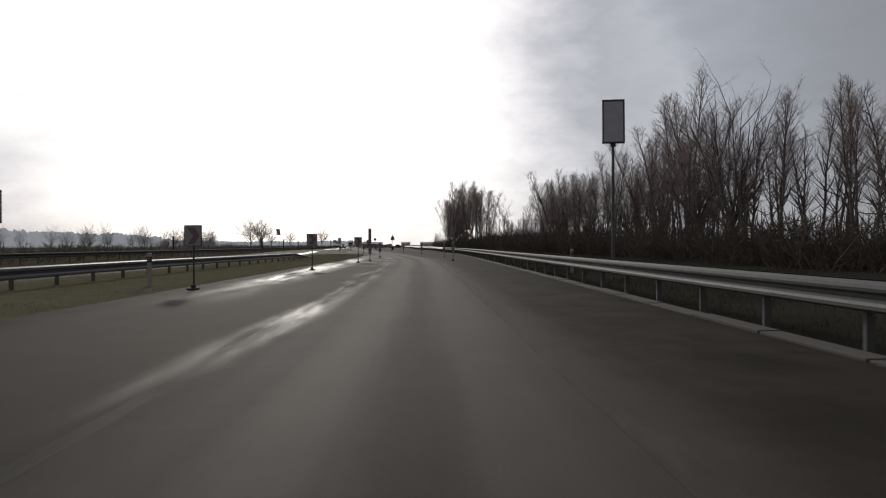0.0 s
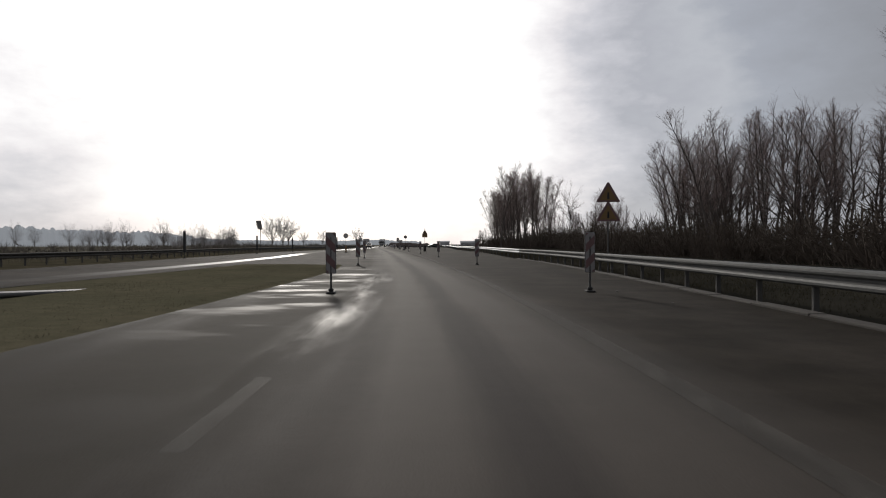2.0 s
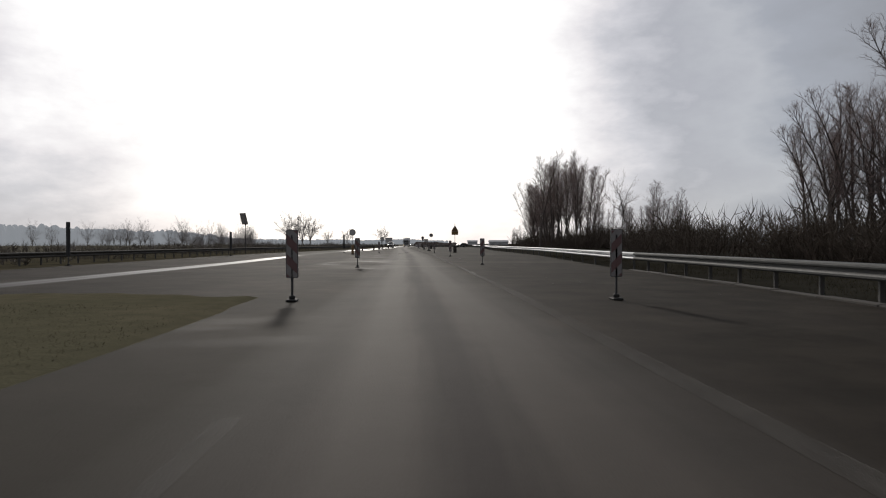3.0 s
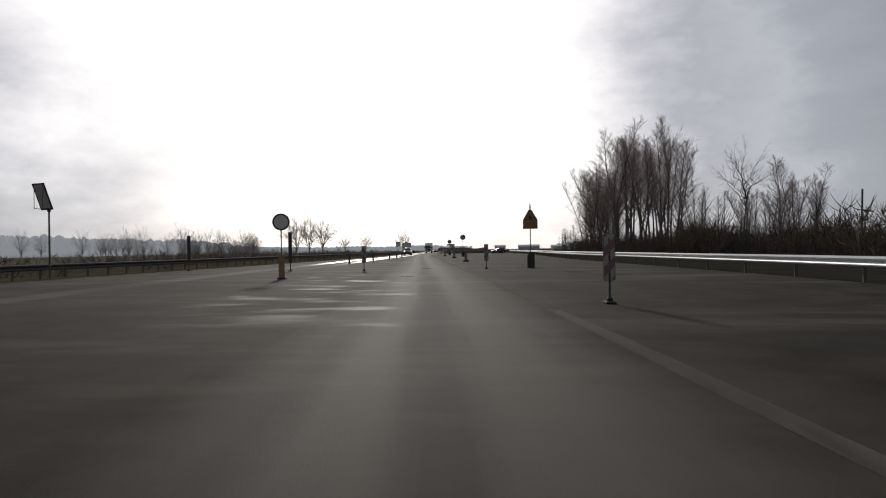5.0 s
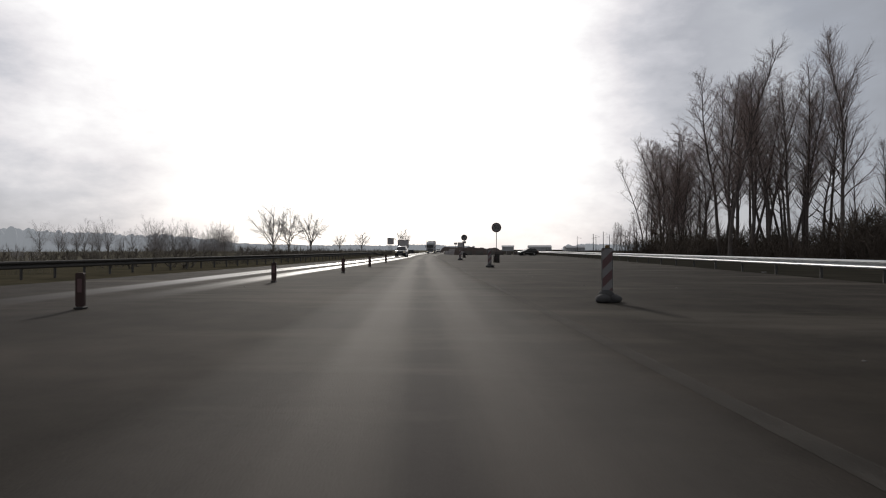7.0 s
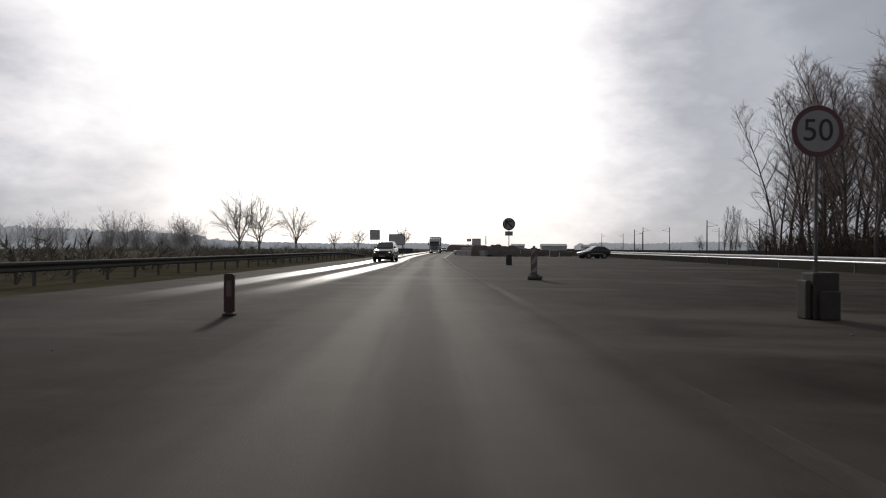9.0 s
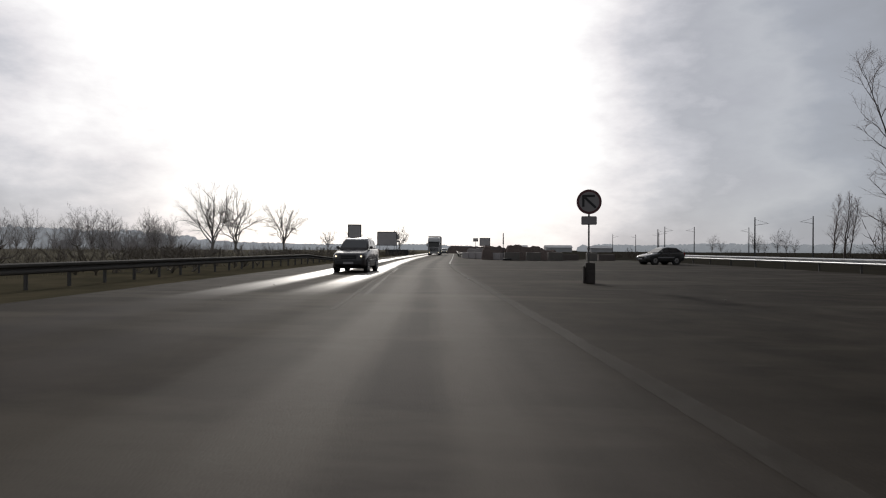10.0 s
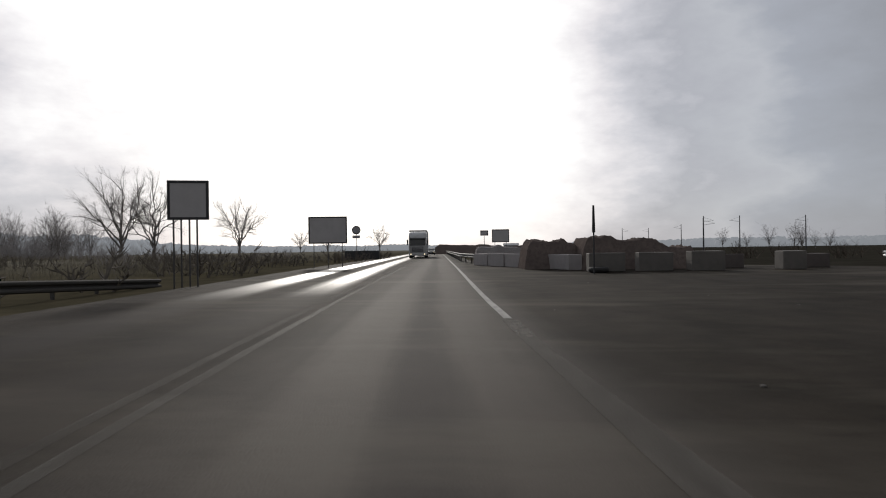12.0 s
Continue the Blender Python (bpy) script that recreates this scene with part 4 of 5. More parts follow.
def arrow_board():
    t = thing("chevron_board", pose(0, 0, 0), "white square board with a red chevron on a thin post", "chevron sign", "chevron boards on the verge")
    part("post", rod((0, 0.03, 0.05), (0, 0.03, 1.74), 0.025), DARK, t)
    board = part("board", plate(round_rect(-0.24, 0.24, 1.21, 1.75, 0.02), -0.012, 0.008), WHITE, t)
    part("rim", plate(round_rect(-0.26, 0.26, 1.19, 1.77, 0.025), -0.006, 0.014), DARK, board)
    part("chevron", plate([(-0.16, 1.25), (0.05, 1.25), (0.20, 1.48), (0.05, 1.71), (-0.16, 1.71), (0.01, 1.48)], -0.017, -0.011), RED, board, "red chevron")
    rubber_foot(t)
    return t


def guide_post():
    t = thing("guide_post", pose(0, 0, 0), "short red-orange lane guide post on the asphalt", "guide post", "guide posts along the centre")
    part("panel", plate(round_rect(-0.09, 0.09, 0.05, 0.74, 0.04), -0.03, 0.03), GUIDE_RED, t)
    part("reflector", plate(round_rect(-0.045, 0.045, 0.34, 0.62, 0.02), -0.036, -0.029), RED, t, "dull red reflector")
    part("foot", box(-0.10, 0.10, -0.10, 0.10, 0.0, 0.045, 0.015), BLACK, t)
    return t


def sandbag_mesh(seed):
    rng = random.Random(seed)
    bm = bmesh.new()
    bmesh.ops.create_icosphere(bm, subdivisions=3, radius=1)
    for v in bm.verts:
        k = 1 + 0.12 * noise.noise(v.co * 2 + Vector((seed, 0, 0)))
        v.co = Vector((v.co.x * 0.25 * k, v.co.y * 0.17 * k, max(-0.6, v.co.z) * 0.12 * k + 0.072))
    for f in bm.faces:
        f.smooth = True
    return mesh_of(bm, "sandbag", SACK)


SACK = worn("dirty_sandbag_cloth", (0.085, 0.083, 0.082), 0.95, 0, 0.6, 5)


def bag_beacon(lean=1):
    t = thing("works_beacon", pose(0, 0, 0), "red-and-white striped beacon weighted with sandbags", "traffic beacon", "sandbagged works beacons")
    part("post", box(-0.02, 0.02, 0.0, 0.03, 0.04, 1.2, 0.004), DARK, t)
    striped_panel(t, 0.23, 0.25, 1.22, lean)
    part("lamp_bracket", box(-0.05, 0.05, -0.02, 0.02, 1.23, 1.30, 0.01), YELLOW, t)
    for i, (x, y, r, z) in enumerate(((-0.10, -0.08, 50, 0), (0.13, 0.02, -65, 0), (0.0, 0.10, 80, 0.1))):
        ob = part("sandbag", sandbag_mesh(i), None, t, "dirty grey sandbag")
        ob.matrix_basis = pose(x, y, z, 0, 0, r)
    part("base_plate", box(-0.22, 0.22, -0.2, 0.2, 0, 0.04, 0.01), BLACK, t)
    return t


def weighted_base(t, w, h):
    """Ballast blocks stood round the foot of a post."""
    for x0, x1, y0, y1, z1 in ((-w * 0.30, w * 0.5, -0.34 * w, 0.30 * w, h), (-w * 0.5, -w * 0.33, -0.28 * w, 0.26 * w, h * 0.84), (-w * 0.16, w * 0.44, -0.52 * w, -0.36 * w, h * 0.62)):
        part("weight", box(x0, x1, y0, y1, 0, z1, 0.025, seg=2), BALLAST, t, "dark plastic ballast block")
    return t


BALLAST = worn("dark_brown_recycled_plastic", (0.042, 0.035, 0.032), 0.75, 0, 0.6, 5, dark=(0.065, 0.055, 0.048))


def text_mesh(body, size, material):
    cu = bpy.data.curves.new("text", "FONT")
    cu.body, cu.size, cu.align_x, cu.align_y, cu.extrude, cu.offset = body, size, "CENTER", "CENTER", 0.002, 0.0
    ob = bpy.data.objects.new("text", cu)
    scene.collection.objects.link(ob)
    me = bpy.data.meshes.new_from_object(ob.evaluated_get(bpy.context.evaluated_depsgraph_get()))
    bpy.data.objects.remove(ob)
    me.materials.clear()
    me.materials.append(material)
    return me


BOARD_GREY = worn("grey_board_sheet", (0.60, 0.58, 0.58), 0.6, 0, 0.3, 1.2)


RING_RED = worn("dull_dark_red_ring", (0.13, 0.045, 0.05), 0.5, 0, 0.3, 4)


def round_sign(name, label, cz, r, ring, face, category="road sign"):
    t = thing(name, pose(0, 0, 0), label, category)
    part("post", rod((0, 0.035, 0), (0, 0.035, cz + r * 0.8), 0.03), STEEL_POST, t)
    plate_ob = part("disc", plate(disc(0, cz, r), -0.006, 0.006), SIGN_BACK, t)
    part("ring", plate(disc(0, cz, r - 0.004), -0.011, -0.005), ring, plate_ob, "red ring")
    part("face", plate(disc(0, cz, r * 0.8), -0.016, -0.010), face, plate_ob, "pale sign face")
    return t


def place(ob, x, y, turn=0.0):
    ob.matrix_world = pose(x, y, 0, 0, 0, turn)
    return ob


def again(ob, x, y, turn=0.0):
    return copy_thing(ob, pose(x, y, 0, 0, 0, turn))


b_left, b_right = beacon(False, -1), beacon(False, 1)
t_left, t_right = beacon(True, -1), beacon(True, 1)
place(t_left, -4.15, 45.9, 4)
place(t_right, 2.1, 45.9, -4)
place(b_left, -4.5, 60.6, 6)
for x, y in ((-7.3, 80.4), (-9.9, 98.4), (-17.9, 147.6)):
    again(b_left, x, y, 8)
place(b_right, 1.9, 61.1, 2)
for x, y in ((-0.5, 81.2), (-3.65, 102.4), (-7.0, 125.4), (-10.7, 149.2)):
    again(b_right, x, y, 6)
# tall ones with their backs to the lane, for the other direction
for x, y in ((-22.9, 148.8), (-31.5, 152.2), (-29.5, 128.0), (-32.3, 79.2), (-26.5, 100.0)):
    again(t_left, x, y, 186)
boards = arrow_board()
place(boards, -4.66, 42.5, 0)
for x, y, r in ((-5.5, 29.8, -3), (-6.36, 16.9, -10)):
    again(boards, x, y, r)
g = guide_post()
place(g, -24.6, 168.7, 8)
for x, y in ((-24.7, 179.0), (-24.9, 188.9), (-25.9, 199.0), (-27.7, 212.8)):
    again(g, x, y, 8)
s = bag_beacon()
place(s, -13.7, 171.5, 5)
for x, y, r in ((-17.5, 198.5, 12), (-22.0, 226.4, 14)):
    again(s, x, y, r)


def warning_house():
    t = thing("warning_sign", pose(-8.0, 149.9, 0, 0, 0, 6), "yellow gabled works warning sign on a ballasted post", "road sign")
    part("post", rod((0, 0.04, 0.0), (0, 0.04, 3.7), 0.03), STEEL_POST, t)
    b = part("board", plate([(-0.45, 2.40), (0.45, 2.40), (0.45, 2.95), (0.1, 3.55), (0, 3.62), (-0.1, 3.55), (-0.45, 2.95)], -0.012, 0.01), YELLOW, t, "faded yellow gabled board")
    part("triangle", plate([(-0.37, 2.93), (0.37, 2.93), (0.03, 3.49), (-0.03, 3.49)], -0.018, -0.011), RED, b, "red warning triangle")
    part("triangle_face", plate([(-0.26, 2.98), (0.26, 2.98), (0.0, 3.40)], -0.023, -0.017), YELLOW, b)
    part("symbol", plate([(-0.08, 3.01), (0.08, 3.01), (0.03, 3.2), (-0.05, 3.23)], -0.028, -0.022), SIGN_BLACK, b)
    part("joint", box(-0.44, 0.44, -0.02, -0.011, 2.84, 2.865), WHITE, b)
    part("lamp", rod((0, 0.02, 3.62), (0, 0.02, 3.95), 0.045, 0.03), YELLOW, t, "small warning lamp on top")
    weighted_base(t, 0.44, 0.98)


warning_house()


def left_disc():
    t = round_sign("round_sign", "round grey-faced road sign above a yellow ballast panel", 2.55, 0.38, DARK, BOARD_GREY)
    place(t, -19.3, 138.2, 20)
    part("ballast_panel", box(-0.13, 0.13, -0.16, -0.02, 0, 1.1, 0.02), ORANGE, t, "faded yellow-orange ballast panel")
    part("foot", box(-0.2, 0.2, -0.2, 0.2, 0, 0.08, 0.02), BLACK, t)


left_disc()


def fifty():
    t = round_sign("speed_limit_sign", "round speed limit sign reading 50 on a ballasted post", 3.24, 0.45, RING_RED, WHITE)
    place(t, -17.5, 213.8, 6)
    ob = part("number", text_mesh("50", 0.54, SIGN_BLACK), None, t, "black number 50")
    ob.matrix_basis = pose(0, -0.02, 3.24, 90, 0, 0)
    weighted_base(t, 0.55, 0.8)


fifty()


def no_turn():
    t = round_sign("no_turn_sign", "round prohibition sign with a black arrow and small plate below", 2.96, 0.45, RING_RED, WHITE)
    place(t, -23.24, 246.9, 2)

    def bar(x0, z0, x1, z1, w):
        d = Vector((x1 - x0, z1 - z0)).normalized() * w / 2
        return [(x0 - d.y, z0 + d.x), (x0 + d.y, z0 - d.x), (x1 + d.y, z1 - d.x), (x1 - d.y, z1 + d.x)]
    bm = plate(bar(0.24, 2.74, -0.16, 3.12, 0.085), -0.022, -0.015)
    plate(bar(-0.21, 2.78, -0.21, 3.2, 0.085), -0.0225, -0.015, bm)
    plate(bar(-0.24, 3.17, 0.2, 3.17, 0.085), -0.023, -0.015, bm)
    part("arrow", bm, SIGN_BLACK, t, "black arrow")
    p = part("plate", plate(round_rect(-0.26, 0.26, 2.14, 2.42, 0.03), -0.01, 0.006), WHITE, t, "small white plate")
    part("rim", plate(round_rect(-0.275, 0.275, 2.125, 2.435, 0.035), -0.004, 0.01), DARK, p)
    weighted_base(t, 0.42, 0.75)


no_turn()


def double_triangle():
    t = thing("warning_sign", pose(4.9, 72.0, 0, 0, 0, -4), "two yellow warning triangles one above another on a post", "road sign")
    part("post", rod((0, 0.04, 0), (0, 0.04, 3.8), 0.035), STEEL_POST, t)
    for z in (2.98, 2.16):
        s = 0.5
        b = part("triangle", plate([(-s, z), (s, z), (s - 0.02, z + 0.06), (0.04, z + 0.84), (-0.04, z + 0.84), (-s + 0.02, z + 0.06)], -0.01, 0.006), RED, t, "red-edged warning triangle")
        part("face", plate([(-s + 0.13, z + 0.08), (s - 0.13, z + 0.08), (0, z + 0.70)], -0.015, -0.009), YELLOW, b, "yellow face")
        part("symbol", plate([(-0.05, z + 0.14), (0.05, z + 0.14), (0.03, z + 0.42), (-0.03, z + 0.42)], -0.02, -0.014), SIGN_BLACK, b)


double_triangle()


def solar_sign(x, y, turn, tilt, w, h, z0, label):
    t = thing("solar_panel_mast", pose(x, y, 0, 0, 0, turn), label, "sign mast", "solar panel masts")
    part("mast", rod((0, 0.05, 0), (0, 0.05, z0 + 0.15), 0.055, 0.045, 14), STEEL_POST, t)
    part("collar", rod((0, 0.05, z0 - 0.12), (0, 0.05, z0 - 0.02), 0.09, 0.09, 14), DARK, t)
    fr = part("panel", box(-w / 2, w / 2, -0.03, 0.03, 0, h, 0.01), SIGN_BACK, t, "grey back of a solar panel")
    fr.matrix_basis = pose(0, -0.05, z0, tilt, 0, 0)
    for x0, x1, z_0, z1 in ((-w / 2 - 0.03, -w / 2 + 0.02, -0.03, h + 0.03), (w / 2 - 0.02, w / 2 + 0.03, -0.03, h + 0.03), (-w / 2 - 0.03, w / 2 + 0.03, -0.03, 0.03), (-w / 2 - 0.03, w / 2 + 0.03, h - 0.03, h + 0.03)):
        part("frame_bar", box(x0, x1, -0.045, 0.045, z_0, z1, 0.006), DARK, fr)
    back, up = -h * math.sin(radians(tilt)) - 0.05, z0 + h * math.cos(radians(tilt))
    for sx in (-w * 0.4, w * 0.4):
        part("base_bar", rod((sx, -0.05, z0 + 0.02), (sx, back, z0 + 0.02), 0.018), DARK, t)
        part("strut", rod((sx, back, z0), (sx, back, up), 0.015), STEEL_POST, t)


solar_sign(6.35, 20.4, -8, -2, 0.68, 1.42, 4.62, "tall steel mast with a grey framed solar panel behind the guardrail")
solar_sign(-33.8, 142.1, -15, 20, 0.8, 1.4, 3.7, "tall mast with a tilted solar panel beyond the far verge")


def guide_delineator(x, y):
    t = thing("delineator_post", pose(x, y, 0), "slim white roadside post with a reflector", "delineator", "delineator posts")
    part("body", box(-0.06, 0.06, -0.04, 0.04, -0.05, 1.0, 0.02), WHITE, t)
    part("band", box(-0.062, 0.062, -0.042, 0.042, 0.72, 0.9, 0.01), SIGN_BLACK, t)
    part("reflector", box(-0.03, 0.03, -0.046, -0.03, 0.76, 0.87, 0.005), YELLOW, t, "yellow reflector")


for x, y in ((-7.9, 17.7), (6.3, 26.0)):
    guide_delineator(x, y)


# ---------------------------------------------------------------- boards beyond the road


def hoarding(x, y, turn, w, z0, z1, legs, label):
    t = thing("hoarding", pose(x, y, 0, 0, 0, turn), label, "sign board", "large dark boards")
    part("board", box(-w / 2, w / 2, -0.03, 0.03, z0, z1, 0.01), BOARD_GREY, t, "plain grey board")
    for a, b, c, d in ((-w / 2 - 0.04, w / 2 + 0.04, z1 - 0.05, z1 + 0.04), (-w / 2 - 0.04, w / 2 + 0.04, z0 - 0.04, z0 + 0.05), (-w / 2 - 0.04, -w / 2 + 0.05, z0 + 0.05, z1 - 0.05), (w / 2 - 0.05, w / 2 + 0.04, z0 + 0.05, z1 - 0.05)):
        part("edge", box(a, b, -0.045, 0.045, c, d, 0.005), DARK, t)
    for lx in legs:
        part("leg", rod((lx, 0.06, -0.1), (lx, 0.06, z1 - 0.1), 0.03), STEEL_POST, t)
    return t


hoarding(-42.1, 284.8, 16, 1.28, 2.38, 3.66, (-0.5, -0.25, 0.02, 0.27), "square dark board on four thin legs in the verge")
hoarding(-43.5, 307.2, 10, 2.65, 1.75, 3.6, (-1.0, 0.0, 1.0), "wide dark board on thin legs in the verge")
hoarding(-9.38, 13.2, 12, 0.62, 1.74, 2.38, (0.0,), "small grey board on a thin post in the median")
hoarding(-31.1, 330.0, 4, 1.75, 1.9, 3.2, (-0.6, 0.6), "dark board beside the road")
hoarding(-32.9, 333.0, 4, 0.8, 2.7, 3.2, (0.0,), "small dark board on a post beside the road")


def far_round():
    t = round_sign("round_sign", "round road sign seen dark against the sky", 3.3, 0.45, DARK, SIGN_BACK)
    place(t, -46, 326.7, 8)
    part("plate", plate(round_rect(-0.4, 0.4, 2.45, 2.75, 0.03), -0.01, 0.006), SIGN_BACK, t)


far_round()
single("dark_barrier", box(-2.3, 2.3, -0.4, 0.4, 0, 1.15, 0.06), DARK, "low dark barrier beside the far verge", "barrier", m=pose(-49.5, 345, 0, 0, 0, 6))


# ---------------------------------------------------------------- concrete blocks and heaps
def block(x, y, w, h, turn, material=None, label="stained grey concrete barrier block on the asphalt"):
    bm = box(-w / 2, w / 2, -0.4, 0.4, 0, h, 0.04, seg=2)
    for v in bm.verts:
        v.co += Vector((noise.noise(v.co * 3 + Vector((x, 0, 0))), 0, noise.noise(v.co * 2 + Vector((0, x, 0))))) * 0.03
    single("concrete_block", bm, material or CONCRETE, label, "concrete block", "concrete barrier blocks", m=pose(x, y, 0, 0, 0, turn))


CONCRETE_PALE = worn("pale_dusty_concrete", (0.42, 0.39, 0.385), 0.85, 0, 0.4, 2)
# a darker, browner concrete for the blocks at the back
CONCRETE_DARK = worn("dark_brown_concrete", (0.16, 0.138, 0.128), 0.85, 0, 0.6, 2)
for x, y, w, h, r in ((-26.25, 294.6, 1.7, 0.92, 2), (-23.8, 295.3, 1.65, 0.92, 4), (-21.35, 295.3, 1.6, 0.95, 3), (-17.2, 295.7, 1.15, 0.9, 5)):
    block(x, y, w, h, r)
# a darker row that closes the old road behind them
for i in range(5):
    k = (i + 0.5) / 5
    block(-32.9 + 5.6 * k, 309.5 - 12.3 * k, 2.5, 0.84 + 0.03 * (i % 2), -65.5, CONCRETE_PALE, "pale concrete block in a row closing the old road")
for x, y, w in ((-19.5, 298.6, 2.2), (-15.2, 298.2, 1.9)):
    block(x, y, w, 0.72, 5, CONCRETE_DARK, "dark brown concrete block behind the front row")


def old_tyre(x, y):
    """A tyre lying flat."""
    bm = bmesh.new()
    rings = []
    for i in range(24):
        a = 2 * math.pi * i / 24
        rings.append([bm.verts.new(((0.36 + 0.13 * math.cos(b)) * math.cos(a), (0.36 + 0.13 * math.cos(b)) * math.sin(a), 0.14 + 0.13 * math.sin(b))) for b in np.arange(8) * math.pi / 4])
    for i in range(24):
        p, q = rings[i], rings[(i + 1) % 24]
        for j in range(8):
            bm.faces.new((p[j], q[j], q[(j + 1) % 8], p[(j + 1) % 8])).smooth = True
    bmesh.ops.recalc_face_normals(bm, faces=bm.faces[:])
    single("old_tyre", bm, BLACK, "old black tyre lying before a concrete block", "tyre", m=pose(x, y, 0))


old_tyre(-26.75, 293.6)


def heap(x, y, w, d, h, seed, label, material=None):
    me = bpy.data.meshes.new("heap")
    n = 28
    verts, faces = [], []
    for j in range(n + 1):
        for i in range(n + 1):
            u, v = i / n * 2 - 1, j / n * 2 - 1
            e = min(1, 2.4 * max(0, 1 - max(abs(u) ** 5, abs(v) ** 2.2)))
            tip = 0.86 - 0.16 * u + 0.10 * round(2 * noise.noise((u * 2.4 + seed, 0.3, seed))) + 0.07 * noise.noise((u * 6 + seed, v * 4, seed))
            z = h * e * tip + 0.06 * e * noise.noise((u * 15, v * 12, seed))
            verts.append((u * w / 2, v * d / 2, max(-0.05, z - 0.05)))
    for j in range(n):
        for i in range(n):
            a = j * (n + 1) + i
            faces.append((a, a + 1, a + n + 2, a + n + 1))
    me.from_pydata(verts, [], faces)
    me.materials.append(material or SOIL)
    single("soil_mound", me, None, label, "soil mound", "mounds behind the blocks", m=pose(x, y, 0, 0, 0, 4))


SOIL = earth_material("dark_heaped_soil", (0.185, 0.152, 0.138), (0.24, 0.195, 0.175), (0.13, 0.106, 0.096), 0.6)
heap(-27.6, 301.0, 5.0, 4, 1.75, 1.3, "dark heap of dug soil behind concrete blocks")
heap(-24.0, 299.6, 6.4, 4, 1.78, 4.1, "long dark heap of dug soil")
GRIT = earth_material("pale_grit", (0.36, 0.33, 0.325), (0.42, 0.39, 0.38), (0.28, 0.255, 0.25), 0.8)
heap(-30.6, 320.0, 6.0, 5, 1.4, 2.6, "pale heap of grit beside the road", GRIT)
heap(-35.0, 420, 26, 10, 2.4, 7.7, "distant dark soil heap beside the road")


# ---------------------------------------------------------------- railway masts
def rail_mast(x, y, h, arm):
    t = thing("railway_mast", pose(x, y, 0), "slim dark railway mast against the sky", "mast", "railway masts")
    part("mast", rod((0, 0, -0.2), (0, 0, h), 0.17, 0.11, 8), DARK, t)
    part("arm", rod((0, 0, h - 1.6), (arm * 2.6, 0, h - 1.2), 0.04, 0.03, 6), DARK, t)
    part("stay", rod((0, 0, h - 0.4), (arm * 2.5, 0, h - 1.2), 0.025, 0.02, 6), DARK, t)


for x, y, h, arm in ((22, 353.5, 8.0, 1), (37.7, 363.8, 8.8, -1), (22.5, 430, 9, 1), (32, 431, 9, -1), (50, 434, 9, -1), (34, 489, 9, -1), (21, 527, 9, 1), (32, 528, 9, -1), (15.6, 409, 7.5, 1)):
    rail_mast(x, y, h, arm)
t = thing("wooden_pole", pose(35.4, 196.3, 0), "plain dark wooden pole standing in brush", "pole")
part("pole", rod((0, 0, -0.3), (0.25, 0, 8.2), 0.15, 0.11), DARK, t)
t = thing("tall_pole_banner", pose(-27.2, 292.0, 0), "dark furled pole standing before the concrete blocks", "pole")
part("pole", rod((0, 0, 0), (0, 0, 2.8), 0.035), DARK, t)
part("sleeve", rod((0, 0, 1.85), (0, 0, 3.05), 0.075, 0.045), SIGN_BLACK, t)


# ---------------------------------------------------------------- covers and grass
IRON = worn("worn_cast_iron", (0.05, 0.046, 0.042), 0.7, 0.1, 0.5, 6, 0.3)
LID = worn("polished_iron_lid", (0.072, 0.07, 0.065), 0.74, 0.1, 0.5, 9, 0.3)


def cover(x, y, r):
    t = thing("manhole_cover", pose(x, y, 0), "round worn iron manhole cover set in the asphalt", "manhole cover", "manhole covers")
    part("frame", rod((0, 0, -0.05), (0, 0, 0.014), r, r, 32), IRON, t, "dark iron rim")
    lid = part("lid", rod((0, 0, -0.05), (0, 0, 0.018), r * 0.93, r * 0.93, 32), LID, t, "pale polished iron lid")
    part("lifting_slot", box(-0.04, 0.04, -r * 0.78, -r * 0.68, 0.016, 0.021), SIGN_BLACK, lid)


cover(-13.9, 139.7, 0.32)
cover(-14.65, 151.2, 0.29)


def grass(name, count, area, label, height=0.16, w=0.006):
    rng = np.random.default_rng(3)
    (x0, x1), (y0, y1) = area
    verts, faces = [], []
    made = 0
    while made < count:
        y = rng.uniform(y0, y1)
        lo, hi = x0(y), x1(y)
        x = rng.uniform(lo, hi)
        if noise.noise((x * 0.5, y * 0.25, 1)) + rng.uniform(-0.5, 0.5) < -0.2:
            continue
        h, a, b = rng.uniform(0.4, 1.2) * height, rng.uniform(0, 6.28), rng.normal(0, 0.35, 2)
        i = len(verts)
        verts += [(x - w * math.cos(a), y - w * math.sin(a), 0), (x + w * math.cos(a), y + w * math.sin(a), 0), (x + b[0] * h, y + b[1] * h, h)]
        faces.append((i, i + 1, i + 2))
        made += 1
    me = bpy.data.meshes.new(name)
    me.from_pydata(verts, [], faces)
    me.materials.append(BLADE)
    single(name, me, None, label, "grass", kind="stuff")


grass("grass_median", 40000, ((lambda y: -12.5, lambda y: lerp_line(MEDIAN_R, y) - 0.2), (0, 79)), "short dry olive grass blades on the median", 0.08)
grass("grass_verge", 90000, ((lambda y: lerp_line(KERB_R, y) + 0.5, lambda y: 16), (-2, 130)), "dry brown grass blades beyond the guardrail", 0.12)



